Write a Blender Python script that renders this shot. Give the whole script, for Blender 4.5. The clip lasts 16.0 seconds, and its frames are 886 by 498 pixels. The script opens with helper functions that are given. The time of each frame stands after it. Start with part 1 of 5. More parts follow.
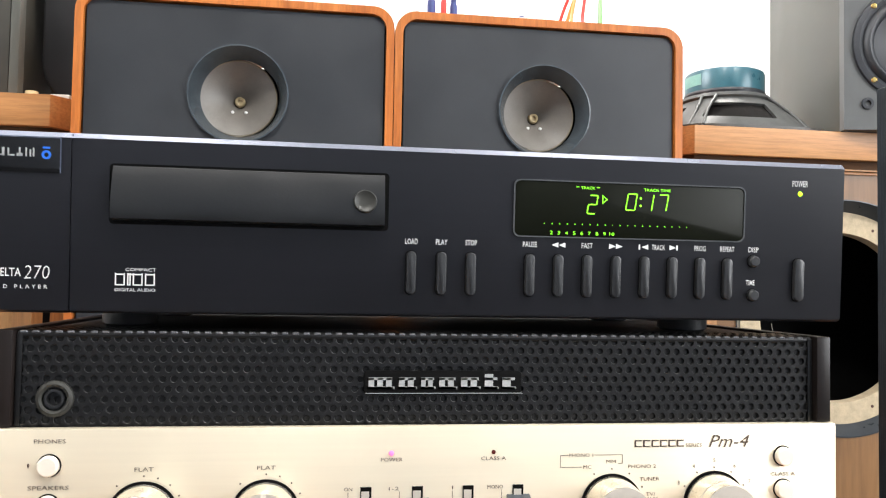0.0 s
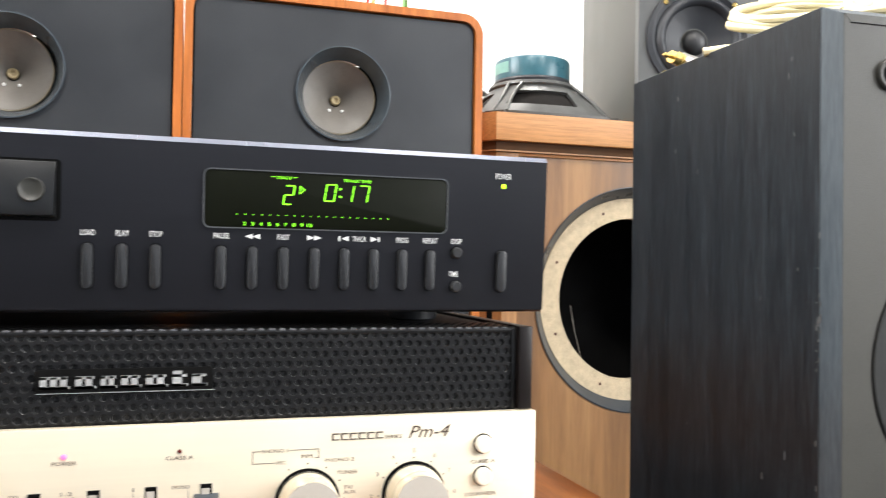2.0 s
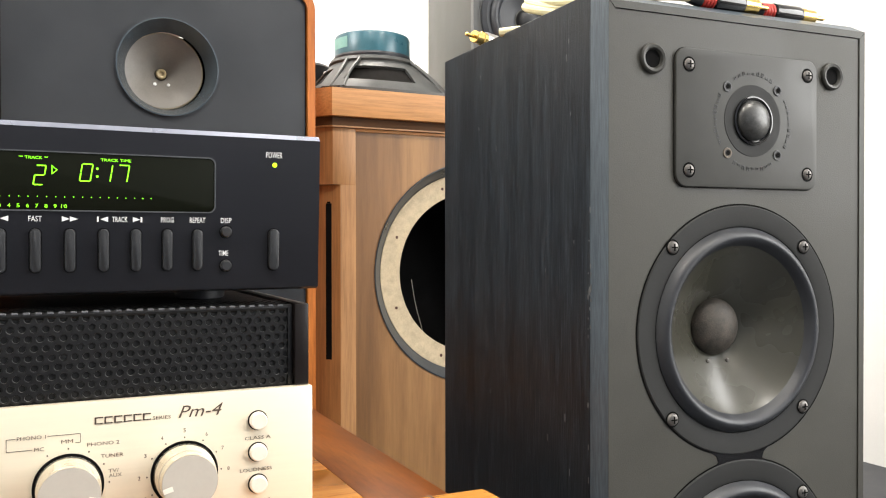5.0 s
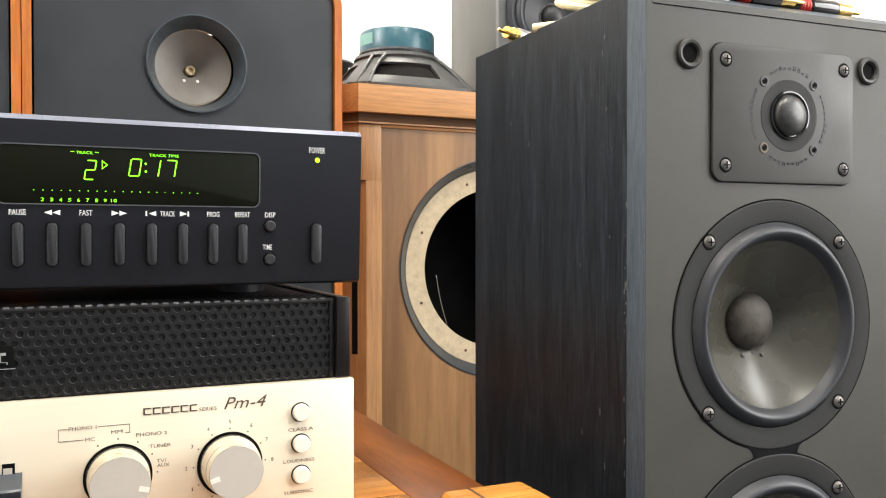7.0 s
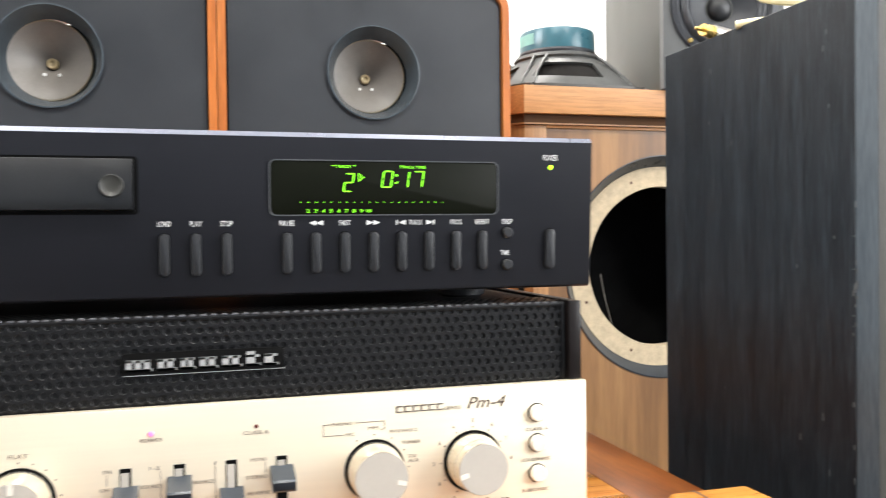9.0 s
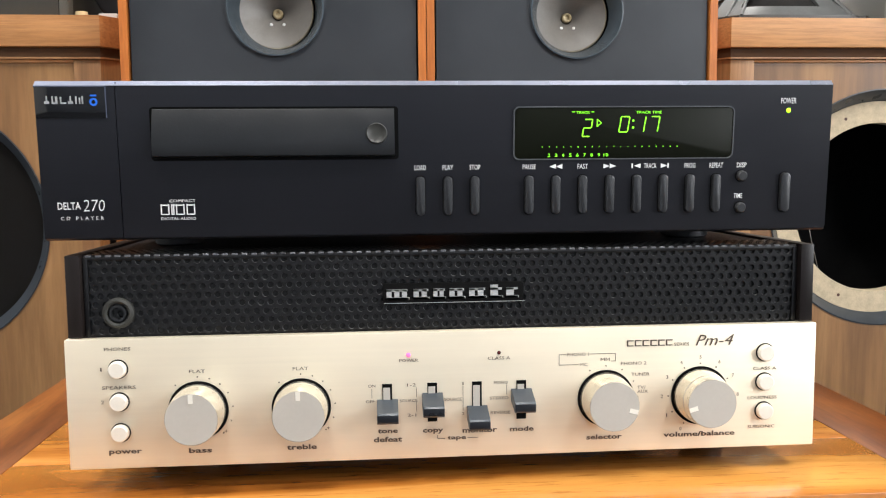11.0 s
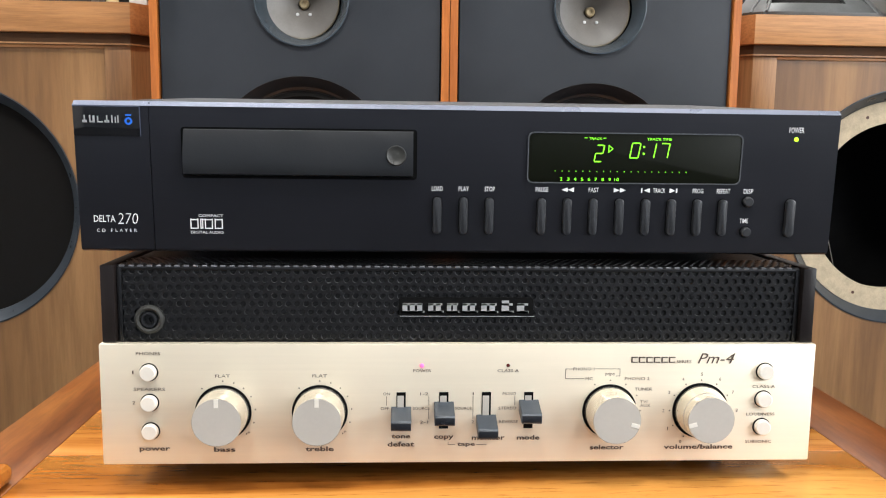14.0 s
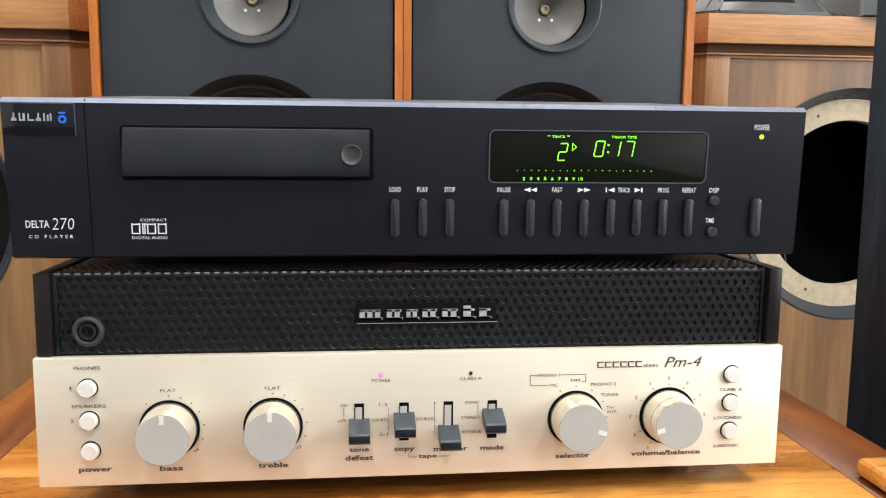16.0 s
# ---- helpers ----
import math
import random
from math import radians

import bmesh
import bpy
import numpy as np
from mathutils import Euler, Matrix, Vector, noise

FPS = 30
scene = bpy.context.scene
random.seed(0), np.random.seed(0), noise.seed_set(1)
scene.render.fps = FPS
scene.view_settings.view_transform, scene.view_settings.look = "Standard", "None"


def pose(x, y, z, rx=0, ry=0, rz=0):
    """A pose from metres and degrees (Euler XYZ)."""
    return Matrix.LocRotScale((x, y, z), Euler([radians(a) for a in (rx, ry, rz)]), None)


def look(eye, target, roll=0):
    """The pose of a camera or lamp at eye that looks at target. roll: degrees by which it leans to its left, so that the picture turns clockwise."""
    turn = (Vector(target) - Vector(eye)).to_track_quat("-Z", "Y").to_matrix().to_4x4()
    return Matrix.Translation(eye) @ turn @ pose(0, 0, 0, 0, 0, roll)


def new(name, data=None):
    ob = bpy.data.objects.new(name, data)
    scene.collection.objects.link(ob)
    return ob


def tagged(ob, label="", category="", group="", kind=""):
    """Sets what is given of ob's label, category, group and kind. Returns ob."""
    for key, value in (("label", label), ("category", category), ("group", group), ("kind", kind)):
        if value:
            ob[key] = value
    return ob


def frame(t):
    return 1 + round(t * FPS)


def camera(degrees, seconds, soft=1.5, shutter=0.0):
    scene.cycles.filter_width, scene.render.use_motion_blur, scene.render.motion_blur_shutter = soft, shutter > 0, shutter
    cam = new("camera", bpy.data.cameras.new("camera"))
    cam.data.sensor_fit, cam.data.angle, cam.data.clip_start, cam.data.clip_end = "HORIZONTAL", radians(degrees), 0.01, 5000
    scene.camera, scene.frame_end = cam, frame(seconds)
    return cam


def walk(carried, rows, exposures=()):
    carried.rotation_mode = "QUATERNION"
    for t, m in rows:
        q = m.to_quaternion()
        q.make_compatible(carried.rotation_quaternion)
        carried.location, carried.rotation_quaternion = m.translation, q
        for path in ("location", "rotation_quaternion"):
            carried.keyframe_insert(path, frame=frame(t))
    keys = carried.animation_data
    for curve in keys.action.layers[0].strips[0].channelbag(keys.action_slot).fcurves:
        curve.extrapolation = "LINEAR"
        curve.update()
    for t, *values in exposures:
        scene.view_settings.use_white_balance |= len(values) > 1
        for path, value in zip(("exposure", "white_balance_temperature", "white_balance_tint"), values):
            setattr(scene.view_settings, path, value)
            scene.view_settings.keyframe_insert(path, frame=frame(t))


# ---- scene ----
cam = camera(56.3, 16.0, 1.1, 0.4)
PATH = [
    (0, (-0.059, -0.404, 0.655), (0.232, 1.572, 0.742), 1.0),
    (0.5, (-0.049, -0.401, 0.652), (0.247, 1.576, 0.715), 1.3),
    (1, (-0.034, -0.402, 0.655), (0.309, 1.568, 0.702), 1.2),
    (1.5, (0.001, -0.407, 0.658), (0.468, 1.538, 0.703), 1.1),
    (2, (0.027, -0.414, 0.663), (0.626, 1.494, 0.705), 0.9),
    (2.5, (0.048, -0.422, 0.666), (0.765, 1.445, 0.703), 0.7),
    (3, (0.062, -0.427, 0.666), (0.848, 1.412, 0.695), 0.1),
    (3.5, (0.075, -0.435, 0.666), (0.905, 1.385, 0.673), -0.1),
    (4, (0.082, -0.44, 0.665), (0.95, 1.362, 0.658), 0.0),
    (6.5, (0.069, -0.443, 0.665), (0.91, 1.372, 0.637), -0.1),
    (7, (0.065, -0.44, 0.664), (0.895, 1.379, 0.637), 0.0),
    (7.5, (0.061, -0.439, 0.664), (0.878, 1.386, 0.638), 0.1),
    (8, (0.054, -0.437, 0.664), (0.847, 1.399, 0.636), 0.1),
    (8.5, (0.031, -0.433, 0.665), (0.74, 1.437, 0.633), -0.4),
    (9, (0.003, -0.429, 0.669), (0.56, 1.492, 0.636), -0.7),
    (9.5, (-0.023, -0.429, 0.66), (0.397, 1.526, 0.603), -0.1),
    (10, (-0.038, -0.433, 0.651), (0.269, 1.541, 0.551), -0.0),
    (10.2, (-0.04, -0.435, 0.653), (0.224, 1.543, 0.534), -0.2),
    (12.3, (-0.032, -0.473, 0.705), (0.065, 1.507, 0.442), -0.1),
    (12.5, (-0.035, -0.473, 0.706), (0.064, 1.507, 0.435), 0.1),
    (13, (-0.034, -0.472, 0.706), (0.063, 1.508, 0.438), 0.5),
    (13.5, (-0.034, -0.469, 0.702), (0.066, 1.511, 0.438), 0.6),
    (14, (-0.035, -0.469, 0.703), (0.064, 1.512, 0.444), 0.7),
    (14.5, (-0.035, -0.47, 0.705), (0.065, 1.512, 0.455), 0.6),
    (15, (-0.034, -0.47, 0.704), (0.076, 1.512, 0.457), 0.6),
    (15.5, (-0.035, -0.451, 0.702), (0.122, 1.527, 0.448), 0.5),
    (16, (-0.037, -0.448, 0.702), (0.175, 1.524, 0.445), 0.5),
]
EXPOSURES = [(t, e, k, 10) for t, e, k in ((0, 0.02, 6500), (0.5, 0.11, 6500), (1.5, 0.15, 6520), (2, 0.14, 6560), (3, 0.07, 6800), (4, 0.0, 6850), (6.5, -0.04, 6850), (8, 0.0, 6780), (9, 0.17, 6540), (9.5, 0.2, 6600), (10, -0.07, 6560), (12.5, -0.19, 6300), (16, -0.19, 6300))]
walk(cam, [(t, look(eye, target, roll)) for t, eye, target, roll in PATH], EXPOSURES)

# ---- world and light ----
world = bpy.data.worlds.new("world")
scene.world = world
world.use_nodes = True
wn = world.node_tree.nodes
sky = wn.new("ShaderNodeTexSky")
sky.sky_type, sky.sun_disc, sky.sun_elevation, sky.sun_rotation = "NISHITA", False, radians(40), radians(200)
world.node_tree.links.new(sky.outputs[0], wn["Background"].inputs[0])
wn["Background"].inputs[1].default_value = 0.1


def area(name, m, w, h, watts, colour):
    lamp = bpy.data.lights.new(name, "AREA")
    lamp.shape, lamp.size, lamp.size_y, lamp.energy, lamp.color = "RECTANGLE", w, h, watts, colour
    ob = new(name, lamp)
    ob.matrix_world = m
    return ob


LAMPS = ((-0.3, -0.85), (0.9, -1.15), (-0.55, 1.0), (0.8, 1.0))
WARM, COOL = (1.0, 0.97, 0.925), (0.96, 0.98, 1.0)
for lx, ly in LAMPS:
    area("ceiling_lamp_light", pose(lx, ly, 2.66), 0.3, 0.3, 35, WARM)
area("window_light", look((2.24, -1.35, 1.45), (0.0, -0.6, 1.1)), 1.5, 1.4, 80, COOL)
area("window_light", look((-1.95, 0.4, 2.27), (0.39, 0.08, 0.75)), 0.8, 0.55, 48, COOL)

# ---- materials ----


def principled(name, colour, rough=0.5, metal=0.0, spec=0.5):
    m = bpy.data.materials.new(name)
    m.use_nodes = True
    b = m.node_tree.nodes["Principled BSDF"]
    b.inputs["Base Color"].default_value = (*colour, 1)
    b.inputs["Roughness"].default_value = rough
    b.inputs["Metallic"].default_value = metal
    b.inputs["Specular IOR Level"].default_value = spec
    return m, m.node_tree, b


def noise_node(nt, scale, detail, stretch=(1, 1, 1), rough=0.6, dist=0.0):
    tc, mp, n = nt.nodes.new("ShaderNodeTexCoord"), nt.nodes.new("ShaderNodeMapping"), nt.nodes.new("ShaderNodeTexNoise")
    mp.inputs["Scale"].default_value = stretch
    n.inputs["Scale"].default_value, n.inputs["Detail"].default_value, n.inputs["Roughness"].default_value = scale, detail, rough
    n.inputs["Distortion"].default_value = dist
    nt.links.new(tc.outputs["Object"], mp.inputs[0])
    nt.links.new(mp.outputs[0], n.inputs["Vector"])
    return n


def ramp(nt, source, stops):
    r = nt.nodes.new("ShaderNodeValToRGB")
    while len(r.color_ramp.elements) < len(stops):
        r.color_ramp.elements.new(0.5)
    for e, (p, c) in zip(r.color_ramp.elements, stops):
        e.position, e.color = p, (*c, 1)
    nt.links.new(source, r.inputs[0])
    return r


def bump(nt, b, source, strength, dist=0.001):
    n = nt.nodes.new("ShaderNodeBump")
    n.inputs["Strength"].default_value, n.inputs["Distance"].default_value = strength, dist
    nt.links.new(source, n.inputs["Height"])
    nt.links.new(n.outputs[0], b.inputs["Normal"])


def multiply(nt, a, c, fac=1.0):
    n = nt.nodes.new("ShaderNodeMix")
    n.data_type, n.blend_type = "RGBA", "MULTIPLY"
    n.inputs[0].default_value = fac
    nt.links.new(a, n.inputs[6])
    nt.links.new(c, n.inputs[7])
    return n.outputs[2]


def plain(name, colour, rough=0.5, metal=0.0, spec=0.5, vary=0.12, scale=40, fine=600, relief=0.1, stretch=(1, 1, 1)):
    """A painted, plastic or metal surface with faint blotches, smudged gloss and fine grain."""
    m, nt, b = principled(name, colour, rough, metal, spec)
    big, small = noise_node(nt, scale, 4), noise_node(nt, fine, 3, stretch)
    c0, c1 = [tuple(max(0, k * (1 + s * vary)) for k in colour) for s in (-1, 1)]
    r1 = ramp(nt, big.outputs[0], [(0.3, c0), (0.7, c1)])
    r2 = ramp(nt, small.outputs[0], [(0.3, (1 - vary,) * 3), (0.7, (1, 1, 1))])
    nt.links.new(multiply(nt, r1.outputs[0], r2.outputs[0]), b.inputs["Base Color"])
    rr = ramp(nt, big.outputs[0], [(0.25, (rough * 0.85,) * 3), (0.75, (min(1, rough * 1.15),) * 3)])
    nt.links.new(rr.outputs[0], b.inputs["Roughness"])
    if relief:
        bump(nt, b, small.outputs[0], relief, 0.0004)
    return m


def wood(name, dark, mid, light, grain=(60, 60, 3.0), rough=0.4, relief=0.12, spec=0.5, coat=0.0, scale=1.0, pore=((0.35, (0.72, 0.7, 0.68)), (0.6, (1, 1, 1)))):
    """Veneer: long figure, fine pores along the grain and a difference from piece to piece."""
    m, nt, b = principled(name, mid, rough, 0, spec)
    g = tuple(k * scale for k in grain)
    figure = noise_node(nt, 1.0, 5, tuple(k * 0.35 for k in g), 0.55, 0.9)
    pores = noise_node(nt, 1.0, 6, tuple(k * 6 for k in g), 0.7)
    r1 = ramp(nt, figure.outputs[0], [(0.3, dark), (0.5, mid), (0.7, light)])
    r2 = ramp(nt, pores.outputs[0], list(pore))
    info = nt.nodes.new("ShaderNodeObjectInfo")
    r3 = ramp(nt, info.outputs["Random"], [(0, (0.86, 0.84, 0.82)), (1, (1.06, 1.04, 1.02))])
    nt.links.new(multiply(nt, multiply(nt, r1.outputs[0], r2.outputs[0]), r3.outputs[0]), b.inputs["Base Color"])
    rr = ramp(nt, figure.outputs[0], [(0.2, (rough * 0.8,) * 3), (0.8, (min(1, rough * 1.2),) * 3)])
    nt.links.new(rr.outputs[0], b.inputs["Roughness"])
    b.inputs["Coat Weight"].default_value, b.inputs["Coat Roughness"].default_value = coat, 0.18
    bump(nt, b, pores.outputs[0], relief, 0.0005)
    return m


def brushed(name, colour, rough, metal):
    """Metal brushed from side to side: its gloss runs up and down."""
    m = plain(name, colour, rough, metal, 0.5, 0.035, 6, 420, 0.05, (0.02, 1, 1))
    nt = m.node_tree
    b = nt.nodes["Principled BSDF"]
    up = nt.nodes.new("ShaderNodeCombineXYZ")
    up.inputs[2].default_value = 1.0
    nt.links.new(up.outputs[0], b.inputs["Tangent"])
    b.inputs["Anisotropic"].default_value = 0.8
    return m


def glow(name, colour, strength):
    m, nt, b = principled(name, colour, 0.5)
    b.inputs["Emission Color"].default_value = (*colour, 1)
    b.inputs["Emission Strength"].default_value = strength
    return m


WALL = plain("white_wall_paint", (0.82, 0.81, 0.79), 0.85, vary=0.03, scale=3, fine=200)
SLATEWALL = plain("slate_wall_paint", (0.2, 0.225, 0.27), 0.85, vary=0.05, scale=3, fine=200)
CEIL = plain("ceiling_paint", (0.8, 0.8, 0.79), 0.9, vary=0.03, scale=3, fine=150)
FLOORM = plain("unseen_floor_grey", (0.05, 0.053, 0.06), 0.55, vary=0.15, scale=8, fine=200)
EDGE = plain("bright_cut_edge", (0.32, 0.345, 0.43), 0.26, 1.0, vary=0.02, scale=4)
FLARE = plain("satin_grey_flare", (0.05, 0.064, 0.076), 0.22, 0.0, 0.75, vary=0.12)
WHITE = plain("white_enamel", (0.78, 0.78, 0.76), 0.4, vary=0.04)
TABLE = wood("varnished_table_wood", (0.13, 0.028, 0.005), (0.5, 0.185, 0.03), (0.76, 0.37, 0.085), (5, 50, 50), 0.24, 0.05, 0.5, 0.5, pore=((0.32, (0.55, 0.45, 0.38)), (0.46, (1, 1, 1))))
# Darker than TABLE: the left border's shade is mixed into the colour
TABLE_Y = wood("table_border_wood_shaded", (0.08, 0.019, 0.0035), (0.21, 0.063, 0.011), (0.38, 0.14, 0.027), (42, 5, 42), 0.38, 0.05, 0.3, 0.05)
INLAY = plain("dark_inlay", (0.07, 0.022, 0.01), 0.5)
# Walnut darkened in its colour for the shade below the top slab
COVE = plain("walnut_with_slab_shade", (0.06, 0.027, 0.011), 0.8, 0.0, 0.2)
WALNUT = wood("walnut_veneer", (0.1, 0.044, 0.014), (0.26, 0.13, 0.046), (0.42, 0.228, 0.088), (13, 13, 0.9), 0.46, 0.1)
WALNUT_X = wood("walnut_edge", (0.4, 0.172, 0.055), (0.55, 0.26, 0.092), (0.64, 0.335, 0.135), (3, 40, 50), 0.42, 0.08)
WALNUT_Z = wood("walnut_stile", (0.2, 0.095, 0.035), (0.33, 0.165, 0.062), (0.43, 0.23, 0.095), (45, 45, 2.5), 0.5, 0.08)
TEAK = wood("orange_teak", (0.32, 0.085, 0.015), (0.5, 0.155, 0.028), (0.6, 0.21, 0.045), (50, 50, 4), 0.38, 0.06)
CHIP = plain("chipboard", (0.53, 0.43, 0.29), 0.85, vary=0.16, scale=90, fine=900, relief=0.4)
CHARCOAL = plain("grey_painted_bevel", (0.038, 0.0445, 0.052), 0.3, vary=0.15)
# Near-black badge colour that also stands in for shade in gaps and interiors
VOID = plain("shade_and_badge_black", (0.0025, 0.0025, 0.0025), 0.9, 0.0, 0.12, vary=0.2)
UMBER = plain("brown_black_felt", (0.0058, 0.0047, 0.0038), 0.95, 0.0, 0.2, vary=0.3, scale=60, fine=1500, relief=0.4)
BAFFLE = plain("black_baffle_paint", (0.0225, 0.026, 0.031), 0.42, vary=0.16, scale=12, fine=900, relief=0.3)
SATIN = plain("satin_black_plastic", (0.016, 0.0165, 0.018), 0.42, vary=0.1, scale=30, fine=900, relief=0.08)
MATTE = plain("matte_black_moulding", (0.026, 0.0265, 0.026), 0.68, 0.0, 0.28, vary=0.12, fine=900)
TANBOSS = plain("tan_lacquered_boss", (0.46, 0.36, 0.2), 0.4, 0.2, vary=0.2)
GLOSS = plain("gloss_black_plastic", (0.008, 0.008, 0.009), 0.08, vary=0.1, relief=0)
PAPER = plain("grey_paper_cone", (0.16, 0.146, 0.128), 0.42, vary=0.1, scale=45, fine=500, relief=0.2)
TANNED = plain("tan_brass_boss", (0.13, 0.1, 0.07), 0.5, vary=0.2)
RIMGLUE = plain("yellowed_glue", (0.22, 0.18, 0.12), 0.5, vary=0.25)
GOLDPLATE = plain("gold_plating", (0.95, 0.66, 0.22), 0.18, 1.0, vary=0.05)
STEEL = plain("zinc_steel", (0.55, 0.54, 0.52), 0.32, 1.0, vary=0.12)
BLACKSTEEL = plain("blackened_screw", (0.17, 0.16, 0.15), 0.4, 0.7, vary=0.2)
ANOD = plain("black_anodised_aluminium", (0.0096, 0.0099, 0.0132), 0.32, 0.0, 0.5, 0.14, 9, 350, 0.06, (0.03, 1, 1))
CASE = plain("textured_black_steel_case", (0.015, 0.015, 0.017), 0.5, vary=0.15, scale=20, fine=1800, relief=0.5)
BUTTON = plain("dark_grey_button", (0.026, 0.027, 0.029), 0.34, vary=0.08)
TRAYM = plain("drawer_black", (0.0095, 0.0102, 0.011), 0.34, 0.0, 0.6, vary=0.1, fine=700)
SMOKED = plain("smoked_display", (0.0055, 0.0064, 0.003), 0.34, 0.0, 0.12, vary=0.05, relief=0)
PRINT = plain("white_print", (0.85, 0.85, 0.83), 0.6, vary=0.04)
SILVERPRINT = plain("silver_print", (0.62, 0.62, 0.6), 0.35, 0.6, vary=0.06)
BLUEPRINT = plain("blue_print", (0.02, 0.16, 0.75), 0.5, vary=0.05)
INK = plain("brown_ink", (0.085, 0.058, 0.042), 0.7, vary=0.05)
SCUFF = plain("pale_scuff", (0.11, 0.115, 0.115), 0.7, vary=0.3)
BEZEL = plain("dull_grey_bezel", (0.085, 0.09, 0.095), 0.35, vary=0.1)
MESHBACK = plain("dim_interior_grey", (0.014, 0.014, 0.0145), 0.6, 0.0, 0.4, vary=0.2)
# Pale grey that holds the fold's bright reflection of the wall
FOLDGLINT = plain("fold_wall_reflection", (0.2, 0.205, 0.22), 0.3, 0.5, vary=0.3, scale=60)
CHAMPAGNE = brushed("brushed_champagne_aluminium", (0.79, 0.7, 0.545), 0.4, 0.35)
KNOB = plain("champagne_knob_side", (0.88, 0.82, 0.7), 0.14, 0.8, 0.5, 0.03, 30, 500, 0.02)
NOTCH = plain("cream_satin_metal", (0.88, 0.82, 0.71), 0.4, 0.2, 0.5, 0.03, 30, 500, 0.03)
# Darker than KNOB: a dim wall's reflection is put into the cap colour
KNOBCAP = plain("matte_cap_dimmed", (0.5, 0.455, 0.395), 0.5, 0.1, 0.5, 0.03, 30, 500, 0.05)
GRILLE = plain("black_perforated_steel", (0.0065, 0.0063, 0.0066), 0.34, 0.0, 0.42, vary=0.1, fine=900)
CHEEK = wood("dark_stained_cheek", (0.006, 0.0045, 0.004), (0.01, 0.007, 0.0065), (0.014, 0.01, 0.009), (60, 60, 4), 0.4, 0.1, 0.3)
SLATE = plain("slate_plastic_lever", (0.045, 0.055, 0.068), 0.32, vary=0.08)
LEVERDARK = plain("dark_lever_tip", (0.012, 0.013, 0.016), 0.3, vary=0.08)
ASH = wood("black_ash_vinyl", (0.0095, 0.0128, 0.0165), (0.0122, 0.0165, 0.021), (0.016, 0.021, 0.0265), (170, 170, 5), 0.42, 0.5, 0.32, pore=((0.4, (0.6, 0.62, 0.66)), (0.52, (1, 1, 1)), (0.68, (3.0, 3.0, 3.0))))
# Lighter than ASH: window light on the canted edge is in the colour
ASHEDGE = wood("black_ash_edge_lightened", (0.046, 0.062, 0.078), (0.058, 0.077, 0.095), (0.072, 0.094, 0.115), (120, 120, 8), 0.42, 0.4, pore=((0.4, (0.7, 0.72, 0.74)), (0.6, (1.1, 1.1, 1.1))))
VINYL = plain("grey_black_vinyl_baffle", (0.047, 0.0455, 0.0375), 0.52, 0.0, 0.45, vary=0.16, scale=15, fine=1100, relief=0.3)
PLATE = plain("moulded_plate", (0.032, 0.0315, 0.027), 0.48, 0.0, 0.42, vary=0.12, fine=1200)
RUBBER = plain("rubber_surround", (0.024, 0.0265, 0.032), 0.46, vary=0.12)
POLY = plain("glossy_polymer_cone", (0.05, 0.048, 0.036), 0.27, 0.0, 0.6, vary=0.08, scale=9, relief=0.03)
DUST = plain("dusty_cap", (0.078, 0.065, 0.052), 0.6, vary=0.5, scale=160, fine=1200, relief=0.5)
DOME = plain("aluminium_dome", (0.07, 0.07, 0.068), 0.34, 0.5, vary=0.35, scale=120)
TEAL = plain("teal_enamel", (0.03, 0.115, 0.15), 0.3, vary=0.12)
PALEGREEN = plain("pale_green_sticker", (0.2, 0.42, 0.38), 0.5, vary=0.15)
CAST = plain("grey_cast_basket", (0.062, 0.064, 0.062), 0.45, 0.1, vary=0.2)
GREYSIDE = plain("grey_vinyl_cabinet", (0.088, 0.09, 0.079), 0.5, vary=0.12, scale=10)
GREYFACE = plain("grey_front", (0.085, 0.088, 0.088), 0.45, vary=0.08)
CREAM = plain("cream_cable", (0.72, 0.62, 0.36), 0.4, vary=0.08)
REDP = plain("red_plastic", (0.5, 0.03, 0.02), 0.4, vary=0.06)
GREENP = plain("green_plastic", (0.12, 0.3, 0.08), 0.45, vary=0.06)
NAVY = plain("navy_plastic", (0.03, 0.05, 0.2), 0.45, vary=0.06)
ORANGEP = plain("orange_cable", (0.65, 0.22, 0.04), 0.45, vary=0.06)
GREENLIT = glow("green_fluorescent_segment", (0.25, 1.0, 0.02), 1.3)
LEDLIT = glow("yellow_green_led", (0.5, 1.0, 0.02), 1.8)
PINKLIT = glow("red_pink_led", (1.0, 0.12, 0.3), 1.6)
REDOFF = plain("unlit_red_led", (0.09, 0.012, 0.01), 0.2)
LAMPLIT = glow("lamp_diffuser", (1.0, 0.93, 0.84), 4.0)

# ---- builders ----
WORLD = {}


def thing(name, at, label, category, group="", kind="", turn=0):
    ob = new(name)
    ob.empty_display_size = 0.02
    ob.matrix_basis = pose(*at, 0, 0, turn)
    WORLD[ob] = ob.matrix_basis.copy()
    return tagged(ob, label, category, group, kind)


def finish(bm, name, material, angle=24):
    me = bpy.data.meshes.new(name)
    bm.normal_update()
    bm.to_mesh(me)
    bm.free()
    me.shade_smooth()
    me.set_sharp_from_angle(angle=radians(angle))
    me.materials.append(material)
    return me


def part(name, bm, material, parent, label="", local=False):
    """Links a bmesh, given in world places, as one mesh under a thing or a part."""
    if not local:
        bmesh.ops.transform(bm, matrix=WORLD[parent].inverted(), verts=bm.verts)
    ob = new(name, finish(bm, name, material))
    ob.parent = parent
    WORLD[ob] = WORLD[parent]
    return tagged(ob, label)


